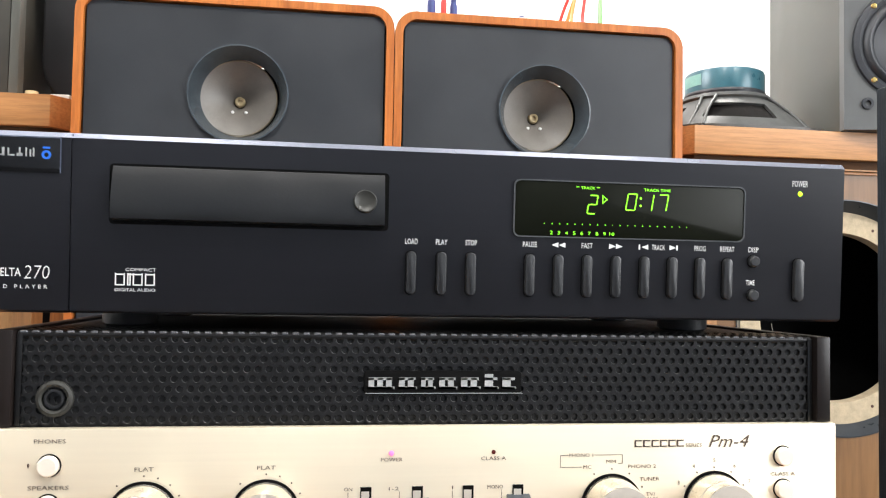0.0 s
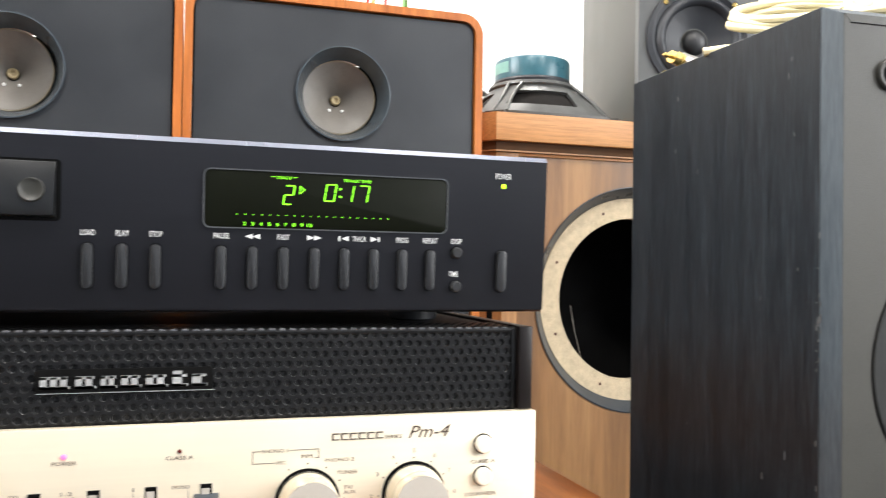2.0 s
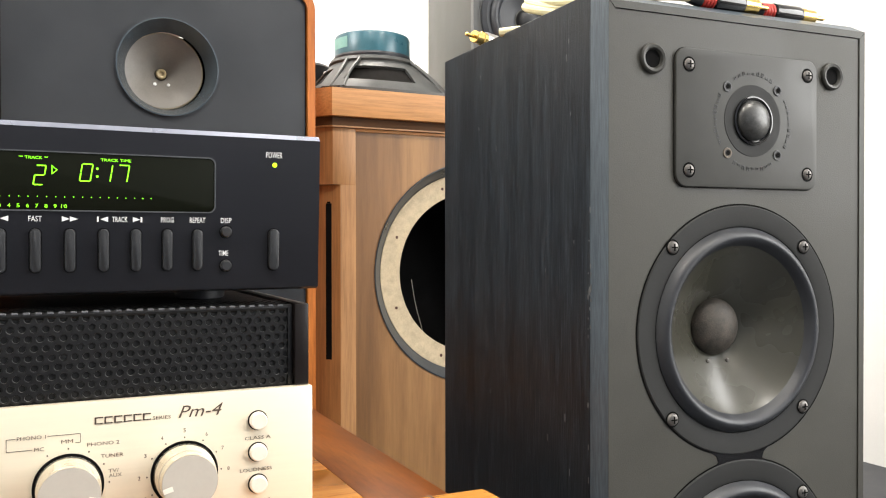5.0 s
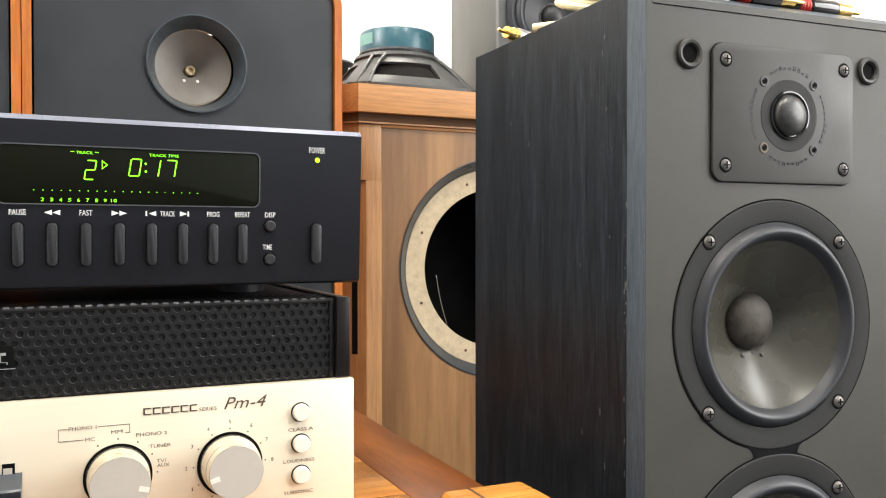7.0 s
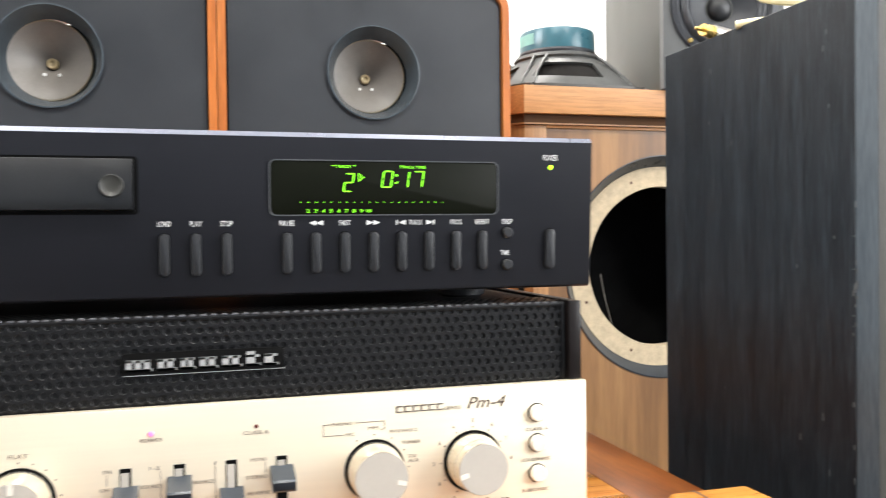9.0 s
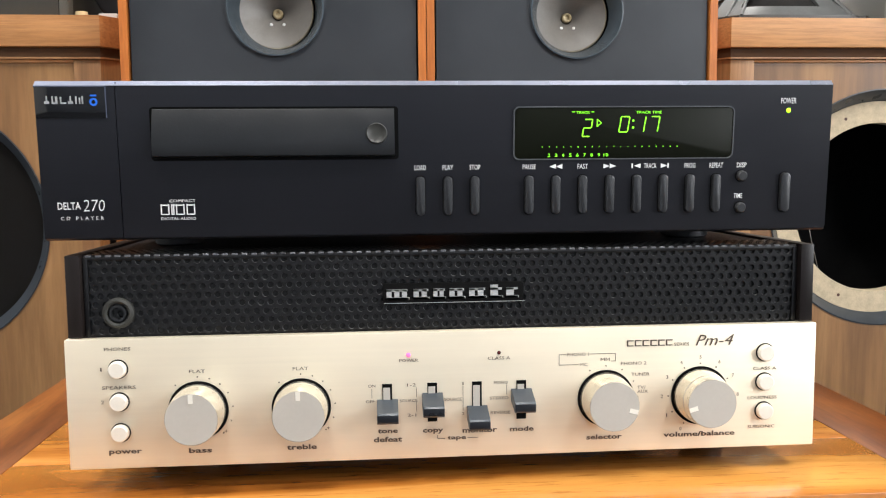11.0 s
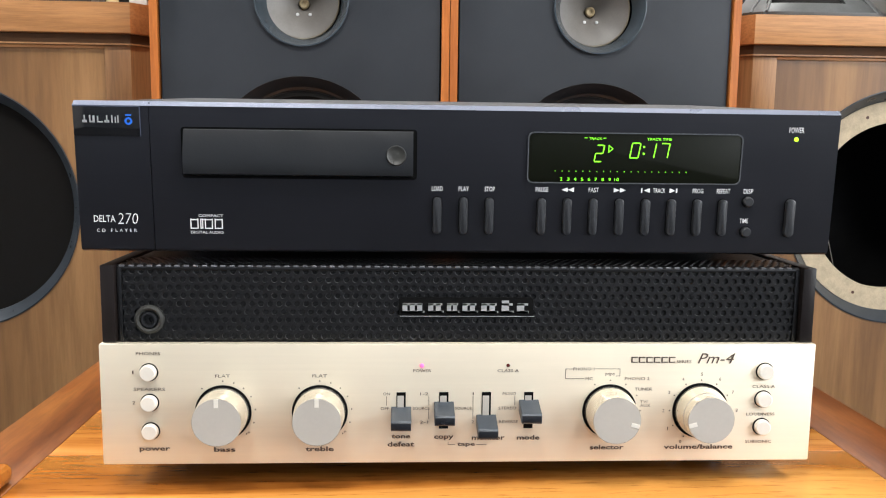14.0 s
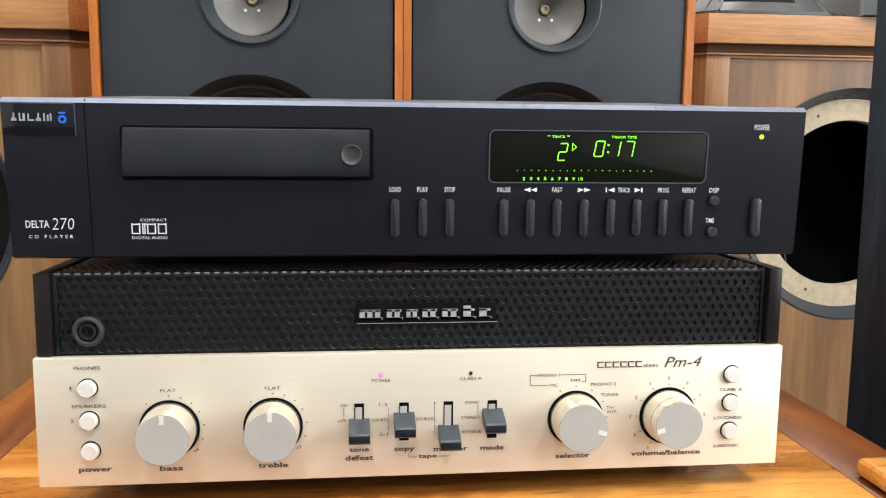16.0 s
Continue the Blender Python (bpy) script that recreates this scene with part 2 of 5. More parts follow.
def solid(name, bm, material, label, category="", kind="", group=""):
    """A thing of one mesh."""
    ob = new(name, finish(bm, name, material))
    WORLD[ob] = Matrix.Identity(4)
    return tagged(ob, label, category, group, kind)


def join(*bms):
    out = bms[0]
    for b in bms[1:]:
        me = bpy.data.meshes.new("tmp")
        b.to_mesh(me)
        b.free()
        out.from_mesh(me)
        bpy.data.meshes.remove(me)
    return out


def box(x0, x1, y0, y1, z0, z1, bev=0.0, seg=2):
    bm = bmesh.new()
    bmesh.ops.create_cube(bm, size=1.0, matrix=Matrix.LocRotScale(((x0 + x1) / 2, (y0 + y1) / 2, (z0 + z1) / 2), None, (x1 - x0, y1 - y0, z1 - z0)))
    if bev:
        bmesh.ops.bevel(bm, geom=bm.edges[:], offset=bev, segments=seg, affect="EDGES", profile=0.5)
    return bm


def lathe(profile, at, n=48, axis="y", cap=True):
    """Turned shape: profile of (radius, depth) along +y (or +z) from the place at."""
    bm, rings = bmesh.new(), []
    for r, d in profile:
        ring = []
        for i in range(n if r > 1e-6 else 1):
            a = 2 * math.pi * i / n
            u, v = r * math.cos(a), r * math.sin(a)
            ring.append(bm.verts.new((at[0] + u, at[1] + d, at[2] + v) if axis == "y" else (at[0] + u, at[1] + v, at[2] + d)))
        rings.append(ring)
    for p, q in zip(rings, rings[1:]):
        for i in range(n):
            j = (i + 1) % n
            if len(p) == 1 and len(q) == 1:
                continue
            if len(p) == 1:
                bm.faces.new((p[0], q[j], q[i]))
            elif len(q) == 1:
                bm.faces.new((p[i], p[j], q[0]))
            else:
                bm.faces.new((p[i], p[j], q[j], q[i]))
    if cap:
        for ring in (rings[0], rings[-1]):
            if len(ring) > 2:
                bm.faces.new(ring)
    bmesh.ops.recalc_face_normals(bm, faces=bm.faces[:])
    return bm


def prism(points, lo, hi, axis="y", bev=0.0, seg=2):
    """A polygon in x and z (or x and y) pulled along y (or z)."""
    bm = bmesh.new()
    f, b = [[bm.verts.new((p, d, q) if axis == "y" else (p, q, d) if axis == "z" else (d, p, q)) for p, q in points] for d in (lo, hi)]
    front, back = bm.faces.new(f), bm.faces.new(b[::-1])
    for i in range(len(f)):
        j = (i + 1) % len(f)
        bm.faces.new((f[j], f[i], b[i], b[j]))
    bmesh.ops.recalc_face_normals(bm, faces=bm.faces[:])
    if bev:
        bmesh.ops.bevel(bm, geom=list(front.edges), offset=bev, segments=seg, affect="EDGES", profile=0.5)
    return bm


def rounded(cx, cz, w, h, r, n=6):
    pts = []
    for k, (sx, sz) in enumerate(((1, 1), (-1, 1), (-1, -1), (1, -1))):
        for i in range(n + 1):
            a = radians(90 * k + 90 * i / n)
            pts.append((cx + sx * (w / 2 - r) + r * math.cos(a), cz + sz * (h / 2 - r) + r * math.sin(a)))
    return pts


def slab_round(cx, cz, w, h, r, y0, y1, bev=0.0, n=6):
    return prism(rounded(cx, cz, w, h, r, n), y0, y1, "y", bev)


def frame_ring(outer, inner, y0, y1):
    """A closed frame between two outlines of equally many points."""
    bm = bmesh.new()
    rows = [[bm.verts.new((x, y, z)) for x, z in pts] for pts, y in ((outer, y0), (outer, y1), (inner, y1), (inner, y0))]
    n = len(outer)
    for a in range(4):
        p, q = rows[a], rows[(a + 1) % 4]
        for i in range(n):
            j = (i + 1) % n
            bm.faces.new((p[i], p[j], q[j], q[i]))
    bmesh.ops.recalc_face_normals(bm, faces=bm.faces[:])
    return bm


def frame_taper(outer0, outer1, inner, y0, y1):
    """A frame whose outer edge leans from outer0 at y0 to outer1 at y1."""
    bm = bmesh.new()
    rows = [[bm.verts.new((x, y, z)) for x, z in pts] for pts, y in ((outer0, y0), (outer1, y1), (inner, y1), (inner, y0))]
    n = len(inner)
    for a in range(4):
        for i in range(n):
            j = (i + 1) % n
            bm.faces.new((rows[a][i], rows[a][j], rows[(a + 1) % 4][j], rows[(a + 1) % 4][i]))
    bmesh.ops.recalc_face_normals(bm, faces=bm.faces[:])
    return bm


def panel_hole(x0, x1, z0, z1, cx, cz, r, y0, y1, n=72):
    """A board with a round hole through it."""
    angles = {2 * math.pi * i / n for i in range(n)} | {math.atan2(z - cz, x - cx) % (2 * math.pi) for x in (x0, x1) for z in (z0, z1)}
    angles = sorted(angles)
    clean = [angles[0]] + [b for a, b in zip(angles, angles[1:]) if b - a > 1e-5]
    outer, inner = [], []
    for a in clean:
        c, s = math.cos(a), math.sin(a)
        k = min(((x1 if c > 0 else x0) - cx) / c if abs(c) > 1e-9 else 1e9, ((z1 if s > 0 else z0) - cz) / s if abs(s) > 1e-9 else 1e9)
        outer.append((cx + k * c, cz + k * s))
        inner.append((cx + r * c, cz + r * s))
    return frame_ring(outer, inner, y0, y1)


def tube(points, r, n=8, steps=6):
    """A round cable along a smooth line through the points."""
    pts = [Vector(p) for p in points]
    if len(pts) > 2:
        line, e = [], [pts[0] * 2 - pts[1], *pts, pts[-1] * 2 - pts[-2]]
        for a, b, c, d in zip(e, e[1:], e[2:], e[3:]):
            for i in range(steps):
                t = i / steps
                line.append(0.5 * (2 * b + (c - a) * t + (2 * a - 5 * b + 4 * c - d) * t * t + (3 * b - a - 3 * c + d) * t ** 3))
        pts = line + [pts[-1]]
    bm, rings, up = bmesh.new(), [], Vector((0.01, 0.02, 1))
    for i, p in enumerate(pts):
        way = (pts[min(i + 1, len(pts) - 1)] - pts[max(i - 1, 0)]).normalized()
        side = way.cross(up)
        side = side.normalized() if side.length > 1e-4 else Vector((1, 0, 0))
        over = side.cross(way)
        rings.append([bm.verts.new(p + r * (math.cos(a) * side + math.sin(a) * over)) for a in (2 * math.pi * k / n for k in range(n))])
    for p, q in zip(rings, rings[1:]):
        for i in range(n):
            bm.faces.new((p[i], p[(i + 1) % n], q[(i + 1) % n], q[i]))
    bm.faces.new(rings[0][::-1]), bm.faces.new(rings[-1])
    bmesh.ops.recalc_face_normals(bm, faces=bm.faces[:])
    return bm


def lettering(body, x, z, y, w, h, material, parent, align=0.0, slant=0.0, bold=0.0, turn=0.0, name="lettering", spacing=1.0):
    """Printed words, w wide and h high, centred (align 0) or from the left (align 1) at x, z on a face that looks towards -y."""
    cu = bpy.data.curves.new("words", "FONT")
    cu.body, cu.offset, cu.shear, cu.resolution_u, cu.space_character = body, bold, slant, 2, spacing
    tmp = new("words", cu)
    me = bpy.data.meshes.new_from_object(tmp.evaluated_get(bpy.context.evaluated_depsgraph_get()))
    bpy.data.objects.remove(tmp)
    bm = bmesh.new()
    bm.from_mesh(me)
    bpy.data.meshes.remove(me)
    xs, ys = [v.co.x for v in bm.verts], [v.co.y for v in bm.verts]
    kx, ky = w / (max(xs) - min(xs)), h / (max(ys) - min(ys))
    mx, my = (min(xs) + max(xs)) / 2, (min(ys) + max(ys)) / 2
    for v in bm.verts:
        v.co = Vector(((v.co.x - mx) * kx, 0, (v.co.y - my) * ky))
    bmesh.ops.transform(bm, matrix=pose(x + align * w / 2, y, z, 0, turn, 0), verts=bm.verts)
    for f in bm.faces:
        f.normal_update()
        if f.normal.y > 0:
            f.normal_flip()
    return part(name, bm, material, parent)


def bars(spans, x, z, y, h, material, parent, name="printed_stroke"):
    """A word that stays unread: flat strokes (start, width, height share)."""
    bm = None
    for s, w, k in spans:
        b = prism([(x + s, z - h / 2), (x + s + w, z - h / 2), (x + s + w, z - h / 2 + h * k), (x + s, z - h / 2 + h * k)], y, y + 0.0002)
        bm = b if bm is None else join(bm, b)
    return part(name, bm, material, parent)


def screw(at, r, parent, material, name="screw"):
    """A pan-head cross screw that looks towards -y."""
    bm = lathe([(0, -0.45 * r), (0.5 * r, -0.42 * r), (0.85 * r, -0.25 * r), (r, 0.0), (r, 0.3 * r)], at, 16)
    ob = part(name, bm, material, parent)
    x, y, z = at
    k = 0.55 * r
    cross = join(box(x - k, x + k, y - 0.5 * r, y - 0.3 * r, z - 0.1 * r, z + 0.1 * r), box(x - 0.1 * r, x + 0.1 * r, y - 0.5 * r, y - 0.3 * r, z - k, z + k))
    part("cross_slot", cross, VOID, ob)
    return ob


# ---- the room ----
X0, X1, Y0, Y1, ZC = -2.0, 2.3, -2.5, 1.6, 2.7
# Floor out of view; its grey is picked for reflections in the black fronts
solid("floor", box(X0 - 0.1, X1 + 0.1, Y0 - 0.1, Y1 + 0.1, -0.1, 0.0), FLOORM, "unseen dark grey floor", kind="structure")
solid("ceiling", box(X0 - 0.1, X1 + 0.1, Y0 - 0.1, Y1 + 0.1, ZC, ZC + 0.1), CEIL, "white painted ceiling", kind="structure")
solid("wall_north", box(X0 - 0.1, X1 + 0.1, Y1, Y1 + 0.1, 0, ZC), WALL, "bright white painted wall", kind="structure")
solid("wall_south", box(X0 - 0.1, X1 + 0.1, Y0 - 0.1, Y0, 0, ZC), SLATEWALL, "slate blue painted wall", kind="structure")
WY0, WY1, WZ0, WZ1 = -2.1, -0.6, 0.75, 2.15
east_wall = join(box(X1, X1 + 0.1, Y0, WY0, 0, ZC), box(X1, X1 + 0.1, WY1, Y1, 0, ZC), box(X1, X1 + 0.1, WY0, WY1, 0, WZ0), box(X1, X1 + 0.1, WY0, WY1, WZ1, ZC))
solid("wall_east", east_wall, WALL, "white painted wall with a window opening", kind="structure")
WW0, WW1, WV0, WV1 = 0.0, 0.8, 1.98, 2.55
west_wall = join(box(X0 - 0.1, X0, Y0, WW0, 0, ZC), box(X0 - 0.1, X0, WW1, Y1, 0, ZC), box(X0 - 0.1, X0, WW0, WW1, 0, WV0), box(X0 - 0.1, X0, WW0, WW1, WV1, ZC))
solid("wall_west", west_wall, WALL, "white painted wall with a small window opening", kind="structure")
for lx, ly in LAMPS:
    lamp = thing("ceiling_light", (lx, ly, ZC), "square white ceiling light with a lit diffuser", "ceiling light", "ceiling lights")
    o, i = rounded(lx, ly, 0.48, 0.48, 0.02), rounded(lx, ly, 0.43, 0.43, 0.015)
    fr = frame_ring(o, i, 0, 0.03)
    bmesh.ops.transform(fr, matrix=Matrix(((1, 0, 0, 0), (0, 0, 1, 0), (0, -1, 0, ZC), (0, 0, 0, 1))), verts=fr.verts)
    part("frame", fr, WHITE, lamp)
    part("diffuser", box(lx - 0.214, lx + 0.214, ly - 0.214, ly + 0.214, ZC - 0.012, ZC - 0.004), LAMPLIT, lamp)

# ---- the low table ----
TZ = 0.5
table = thing("low_table", (0.002, 0.2, 0), "low table of varnished orange-brown wood with raised corners", "table")
TX0, TX1, TY0, TY1 = -0.311, 0.316, -0.039, 0.46
edges = [TY0 + 0.0, 0.052, 0.135, 0.23, 0.315, 0.395, TY1]
for a, b in zip(edges, edges[1:]):
    part("plank", box(-0.2609, 0.2629, a + 0.0002, b - 0.0002, TZ - 0.028, TZ, 0.0005), TABLE, table)
for a, b in ((TX0, -0.2612), (0.2632, TX1)):
    part("border_plank", box(a, b, TY0, TY1, TZ - 0.028, TZ, 0.0006), TABLE_Y, table)
for y0, y1 in ((TY0 + 0.012, TY0 + 0.032), (TY1 - 0.032, TY1 - 0.012)):
    part("apron", box(TX0 + 0.03, TX1 - 0.03, y0, y1, TZ - 0.13, TZ - 0.0285, 0.002), TABLE, table)
for sx, x in ((-1, TX0), (1, TX1)):
    for sy, y in ((-1, TY0), (1, TY1)):
        xa, xb = sorted((x - sx * 0.048, x + sx * 0.009))
        ya, yb = sorted((y - sy * 0.05, y + sy * 0.008))
        part("corner_block", box(xa, xb, ya, yb, TZ + 0.0005, TZ + 0.0125, 0.0045, 3), TABLE, table)
        xm = x - sx * 0.03
        part("inlay_strip", box(xm - 0.003, xm + 0.003, ya - 0.0006, yb + 0.0006, TZ + 0.0008, TZ + 0.0129, 0.003), INLAY, table)
        part("leg", box(xa + 0.006, xb - 0.01, ya + 0.006, yb - 0.01, 0, TZ - 0.0285, 0.006), TABLE_Y, table)

# ---- the amplifier ----
amp = thing("stereo_amplifier", (0.0015, 0.12, TZ), "champagne gold stereo amplifier with a black perforated upper front", "amplifier")
AX0, AX1 = -0.2074, 0.2112
GZ0, GZ1, AZ = 0.5142, 0.586, 0.631
plate = part("faceplate", box(AX0, AX1, 0.0, 0.006, GZ0, GZ1, 0.0009), CHAMPAGNE, amp, "brushed champagne aluminium faceplate")
part("chassis", box(AX0 + 0.004, AX1 - 0.004, 0.0065, 0.27, GZ0 + 0.002, GZ1 - 0.001), CASE, amp)
part("top_cover", box(AX0 + 0.0095, AX1 - 0.0095, 0.0135, 0.27, GZ1 - 0.0005, AZ - 0.0014, 0.001), CASE, amp, "black steel cover")
for a, b in ((AX0 + 0.0015, AX0 + 0.0092), (AX1 - 0.0092, AX1 - 0.0015)):
    part("side_cheek", box(a, b, 0.0025, 0.272, GZ1 + 0.0003, AZ, 0.0006), CHEEK, amp, "dark stained wooden cheek")
for x in (-0.17, 0.173):
    for y in (0.07, 0.235):
        part("foot", lathe([(0.012, 0), (0.014, 0.002), (0.014, 0.016)], (x, y, TZ), 24, "z"), RUBBER, amp)


def perforated(x0, x1, z0, z1, y, pitch, hole, deep):
    """A steel sheet of staggered round holes with pressed-in rims."""
    bm = bmesh.new()
    rowp = pitch * 0.866
    rows, n = int((z1 - z0) / rowp), 12
    cols = int((x1 - x0) / pitch)
    px = (x1 - x0) / (cols + 0.5)
    pz = (z1 - z0) / (rows + 0.17)
    for j in range(rows):
        for i in range(cols):
            cx = x0 + px * (0.5 + i + (0.5 if j % 2 else 0))
            cz = z0 + pz * (0.585 + j)
            rings = [[], [], [], [], []]
            for k in range(n):
                a = 2 * math.pi * k / n + math.pi / 6
                c, s = math.cos(a), math.sin(a)
                rad = 0.5 / math.cos((a + math.pi / 6) % (math.pi / 3) - math.pi / 6)
                rings[0].append(bm.verts.new((cx + c * rad * px, y, cz + s * rad * pz / 0.866)))
                for q, (r, d) in enumerate(((hole * 1.14, 0.0), (hole * 1.05, deep * 0.1), (hole * 0.98, deep * 0.4), (hole * 0.95, deep))):
                    rings[q + 1].append(bm.verts.new((cx + c * r, y + d, cz + s * r)))
            for p, q in zip(rings, rings[1:]):
                for k in range(n):
                    m = (k + 1) % n
                    bm.faces.new((p[m], p[k], q[k], q[m]))
    return bm


MX0, MX1 = AX0 + 0.0098, AX1 - 0.0098
grille = part("perforated_grille", perforated(MX0 + 0.0005, MX1 - 0.0005, GZ1 + 0.0002, AZ - 0.0012, 0.007, 0.0052, 0.00168, 0.0011), GRILLE, amp, "black perforated steel grille")
fold = perforated(MX0 + 0.0005, MX1 - 0.0005, 0.0, 0.03, 0.0, 0.0052, 0.00168, 0.0011)
bmesh.ops.transform(fold, matrix=Matrix(((1, 0, 0, 0), (0, 0, 1, 0.0092), (0, -1, 0, AZ - 0.0002), (0, 0, 0, 1))), verts=fold.verts)
part("perforated_fold", fold, GRILLE, amp)
part("grille_backing", box(MX0, MX1, 0.0083, 0.0132, GZ1 - 0.0003, AZ - 0.0018), MESHBACK, amp)
part("grille_fold", tube([(MX0, 0.0086, AZ - 0.0022), (MX1, 0.0086, AZ - 0.0022)], 0.0019, 12), GRILLE, amp)
# Small pale blocks along the fold stand in for the white wall's reflection
webs = None
for k in range(int((MX1 - MX0) / 0.0052)):
    wx = MX0 + 0.0026 + 0.0052 * k
    web = box(wx - 0.0016, wx + 0.0016, 0.0066, 0.0084, AZ - 0.0016, AZ - 0.0003, 0.0004, 1)
    if webs is None:
        webs = web
    else:
        webs = join(webs, web)
part("fold_web", webs, FOLDGLINT, amp, "pale block between the fold's holes, wall reflection in its colour")
for a, b in ((MX0 - 0.0002, MX0 + 0.0024), (MX1 - 0.0024, MX1 + 0.0002)):
    part("grille_edge", box(a, b, 0.0062, 0.0088, GZ1 + 0.0002, AZ - 0.0015, 0.0003), GRILLE, amp)
# badge: silver strokes on a small black plate
badge = part("badge_plate", slab_round(0.0028, 0.6065, 0.079, 0.0118, 0.0018, 0.0054, 0.0075, 0.0003), VOID, amp)
word, caps, x = [], [], -0.0345
for w, k, tall in ((0.0135, 3, 0), (0.0095, 2, 0), (0.0075, 2, 0), (0.0095, 2, 0), (0.0105, 2, 0), (0.0075, 1, 1), (0.0075, 1, 0)):
    step = w / (k + 0.15)
    for q in range(k):
        word.append((x + 0.0345 + q * step, step * 0.66, 1.2 if tall else 0.9))
    word.append((x + 0.0345, w * 0.9, 0.17))
    caps.append((x + 0.0345, w * 0.86, 0.24))
    word.append((x + 0.0345, w * 0.95, 0.2))
    x += w + 0.0015
bars(word, -0.0345, 0.6065, 0.005, 0.0062, SILVERPRINT, badge, "logo_mark")
bars([(s, w, 1.0) for s, w, k in caps], -0.0345, 0.6085, 0.005, 0.0013, SILVERPRINT, badge, "logo_mark")
part("badge_rule", box(-0.036, 0.043, 0.0051, 0.0055, 0.6012, 0.6015), SILVERPRINT, badge)
# headphone socket
jack = part("headphone_socket", lathe([(0.0085, 0.0), (0.0083, -0.0016), (0.0068, -0.0024), (0.0056, -0.0018), (0.0056, 0.001)], (-0.180, 0.007, 0.599), 40, cap=False), PLATE, amp, "black collar of the headphone socket")
part("ferrule", lathe([(0.0046, -0.0005), (0.0044, -0.0022), (0.0033, -0.0022), (0.0031, 0.003)], (-0.180, 0.007, 0.599), 32, cap=False), SATIN, jack)
part("bore", lathe([(0.0, 0.0), (0.0056, 0.0)], (-0.180, 0.0085, 0.599), 24, cap=False), VOID, jack)


def knob(x, z, r, length, angle, name="knob"):
    """Turned metal knob with a dark gap behind it and a notch in its cap."""
    k = part(name, lathe([(r * 1.0, -0.0012), (r * 0.935, -length + 0.0005), (r * 0.92, -length)], (x, 0, z), 64, cap=False), KNOB, plate, "bright champagne metal knob")
    part("gap_ring", lathe([(r * 1.085, -0.0002), (r * 1.085, -0.0008), (r * 0.9, -0.0008)], (x, 0, z), 64, cap=False), VOID, k)
    part("cap", lathe([(0, -length - 0.0001), (r * 0.91, -length - 0.0001), (r * 0.922, -length + 0.0003)], (x, 0, z), 64, cap=False), KNOBCAP, k, "matte pale knob cap, dim wall reflection in its colour")
    nb = box(-0.0012, 0.0012, -length - 0.0004, -length + 0.0006, r * 0.58, r * 0.905)
    bmesh.ops.transform(nb, matrix=pose(x, 0, z, 0, angle, 0), verts=nb.verts)
    part("notch", nb, NOTCH, k, "pale pointer notch")
    return k


BX, TX, SX, VX, KZ, KR = -0.1378, -0.0822, 0.0883, 0.143, 0.5456, 0.0149
knob(BX, KZ, KR, 0.0185, 0, "bass_knob")
knob(TX, KZ, KR, 0.0185, 0, "treble_knob")
knob(SX, KZ, KR, 0.0185, 105, "selector_knob")
ring = knob(VX, KZ, KR * 1.04, 0.012, 0, "balance_ring")
knob(VX, KZ, KR * 0.985, 0.0185, -105, "volume_knob")
for x0, x1, kind in ((BX, BX, 0), (TX, TX, 0), (SX, SX, 1), (VX, VX, 2)):
    for a in ((-60, -40, -20, 0, 20, 40, 60, 85, 110, 135) if kind == 0 else (-30, 0, 30, 60, 90) if kind == 1 else (-150, -120, -90, -60, -30, 0, 30, 60, 90)):
        if kind == 0 and a in (-20, -60):
            continue
        px, pz = x0 + 0.0185 * math.sin(radians(a)), KZ + 0.0185 * math.cos(radians(a))
        part("dial_dot", lathe([(0, -0.00025), (0.00042, -0.00025), (0.00042, 0)], (px, 0, pz), 8, cap=False), INK, plate)
P = -0.0003


def word(body, x, z, w, h=0.0021, **more):
    return lettering(body, x, z, P, w, h, INK, plate, **more)


for i, a in enumerate((-150, -120, -90, -60, -30, 0, 30, 60, 90)):
    word(str(i), VX + 0.0222 * math.sin(radians(a)), KZ + 0.0222 * math.cos(radians(a)), 0.0012 if i != 1 else 0.0005, 0.002)
for x in (BX, TX):
    word("FLAT", x, 0.5672, 0.0085, 0.0018)
    word("+", x + 0.0145, 0.5335, 0.0016, 0.0016)
word("PHONES", -0.1795, 0.5805, 0.0138, 0.0019)
word("SPEAKERS", -0.1795, 0.5594, 0.0178, 0.0019)
word("1", -0.1885, 0.5695, 0.0007, 0.002)
word("2", -0.1885, 0.5515, 0.0015, 0.002)
word("POWER", -0.0228, 0.5702, 0.0105, 0.0017)
word("CLASS A", 0.0275, 0.5702, 0.0125, 0.0018)
for body, x, w in (("power", -0.1775, 0.0175), ("bass", -0.1375, 0.0125), ("treble", -0.0825, 0.0165), ("selector", 0.0875, 0.0205), ("volume/balance", 0.143, 0.042), ("mode", 0.0403, 0.0135), ("copy", -0.0098, 0.0115), ("monitor", 0.0165, 0.0195)):
    word(body, x, 0.5232 if body not in ("mode", "copy", "monitor") else 0.5295, w, 0.0029, bold=0.025)
word("tone", -0.035, 0.5305, 0.0112, 0.0024, bold=0.025)
word("defeat", -0.035, 0.5258, 0.0158, 0.003, bold=0.025)
word("tape", 0.0035, 0.5252, 0.0105, 0.0028, bold=0.025)
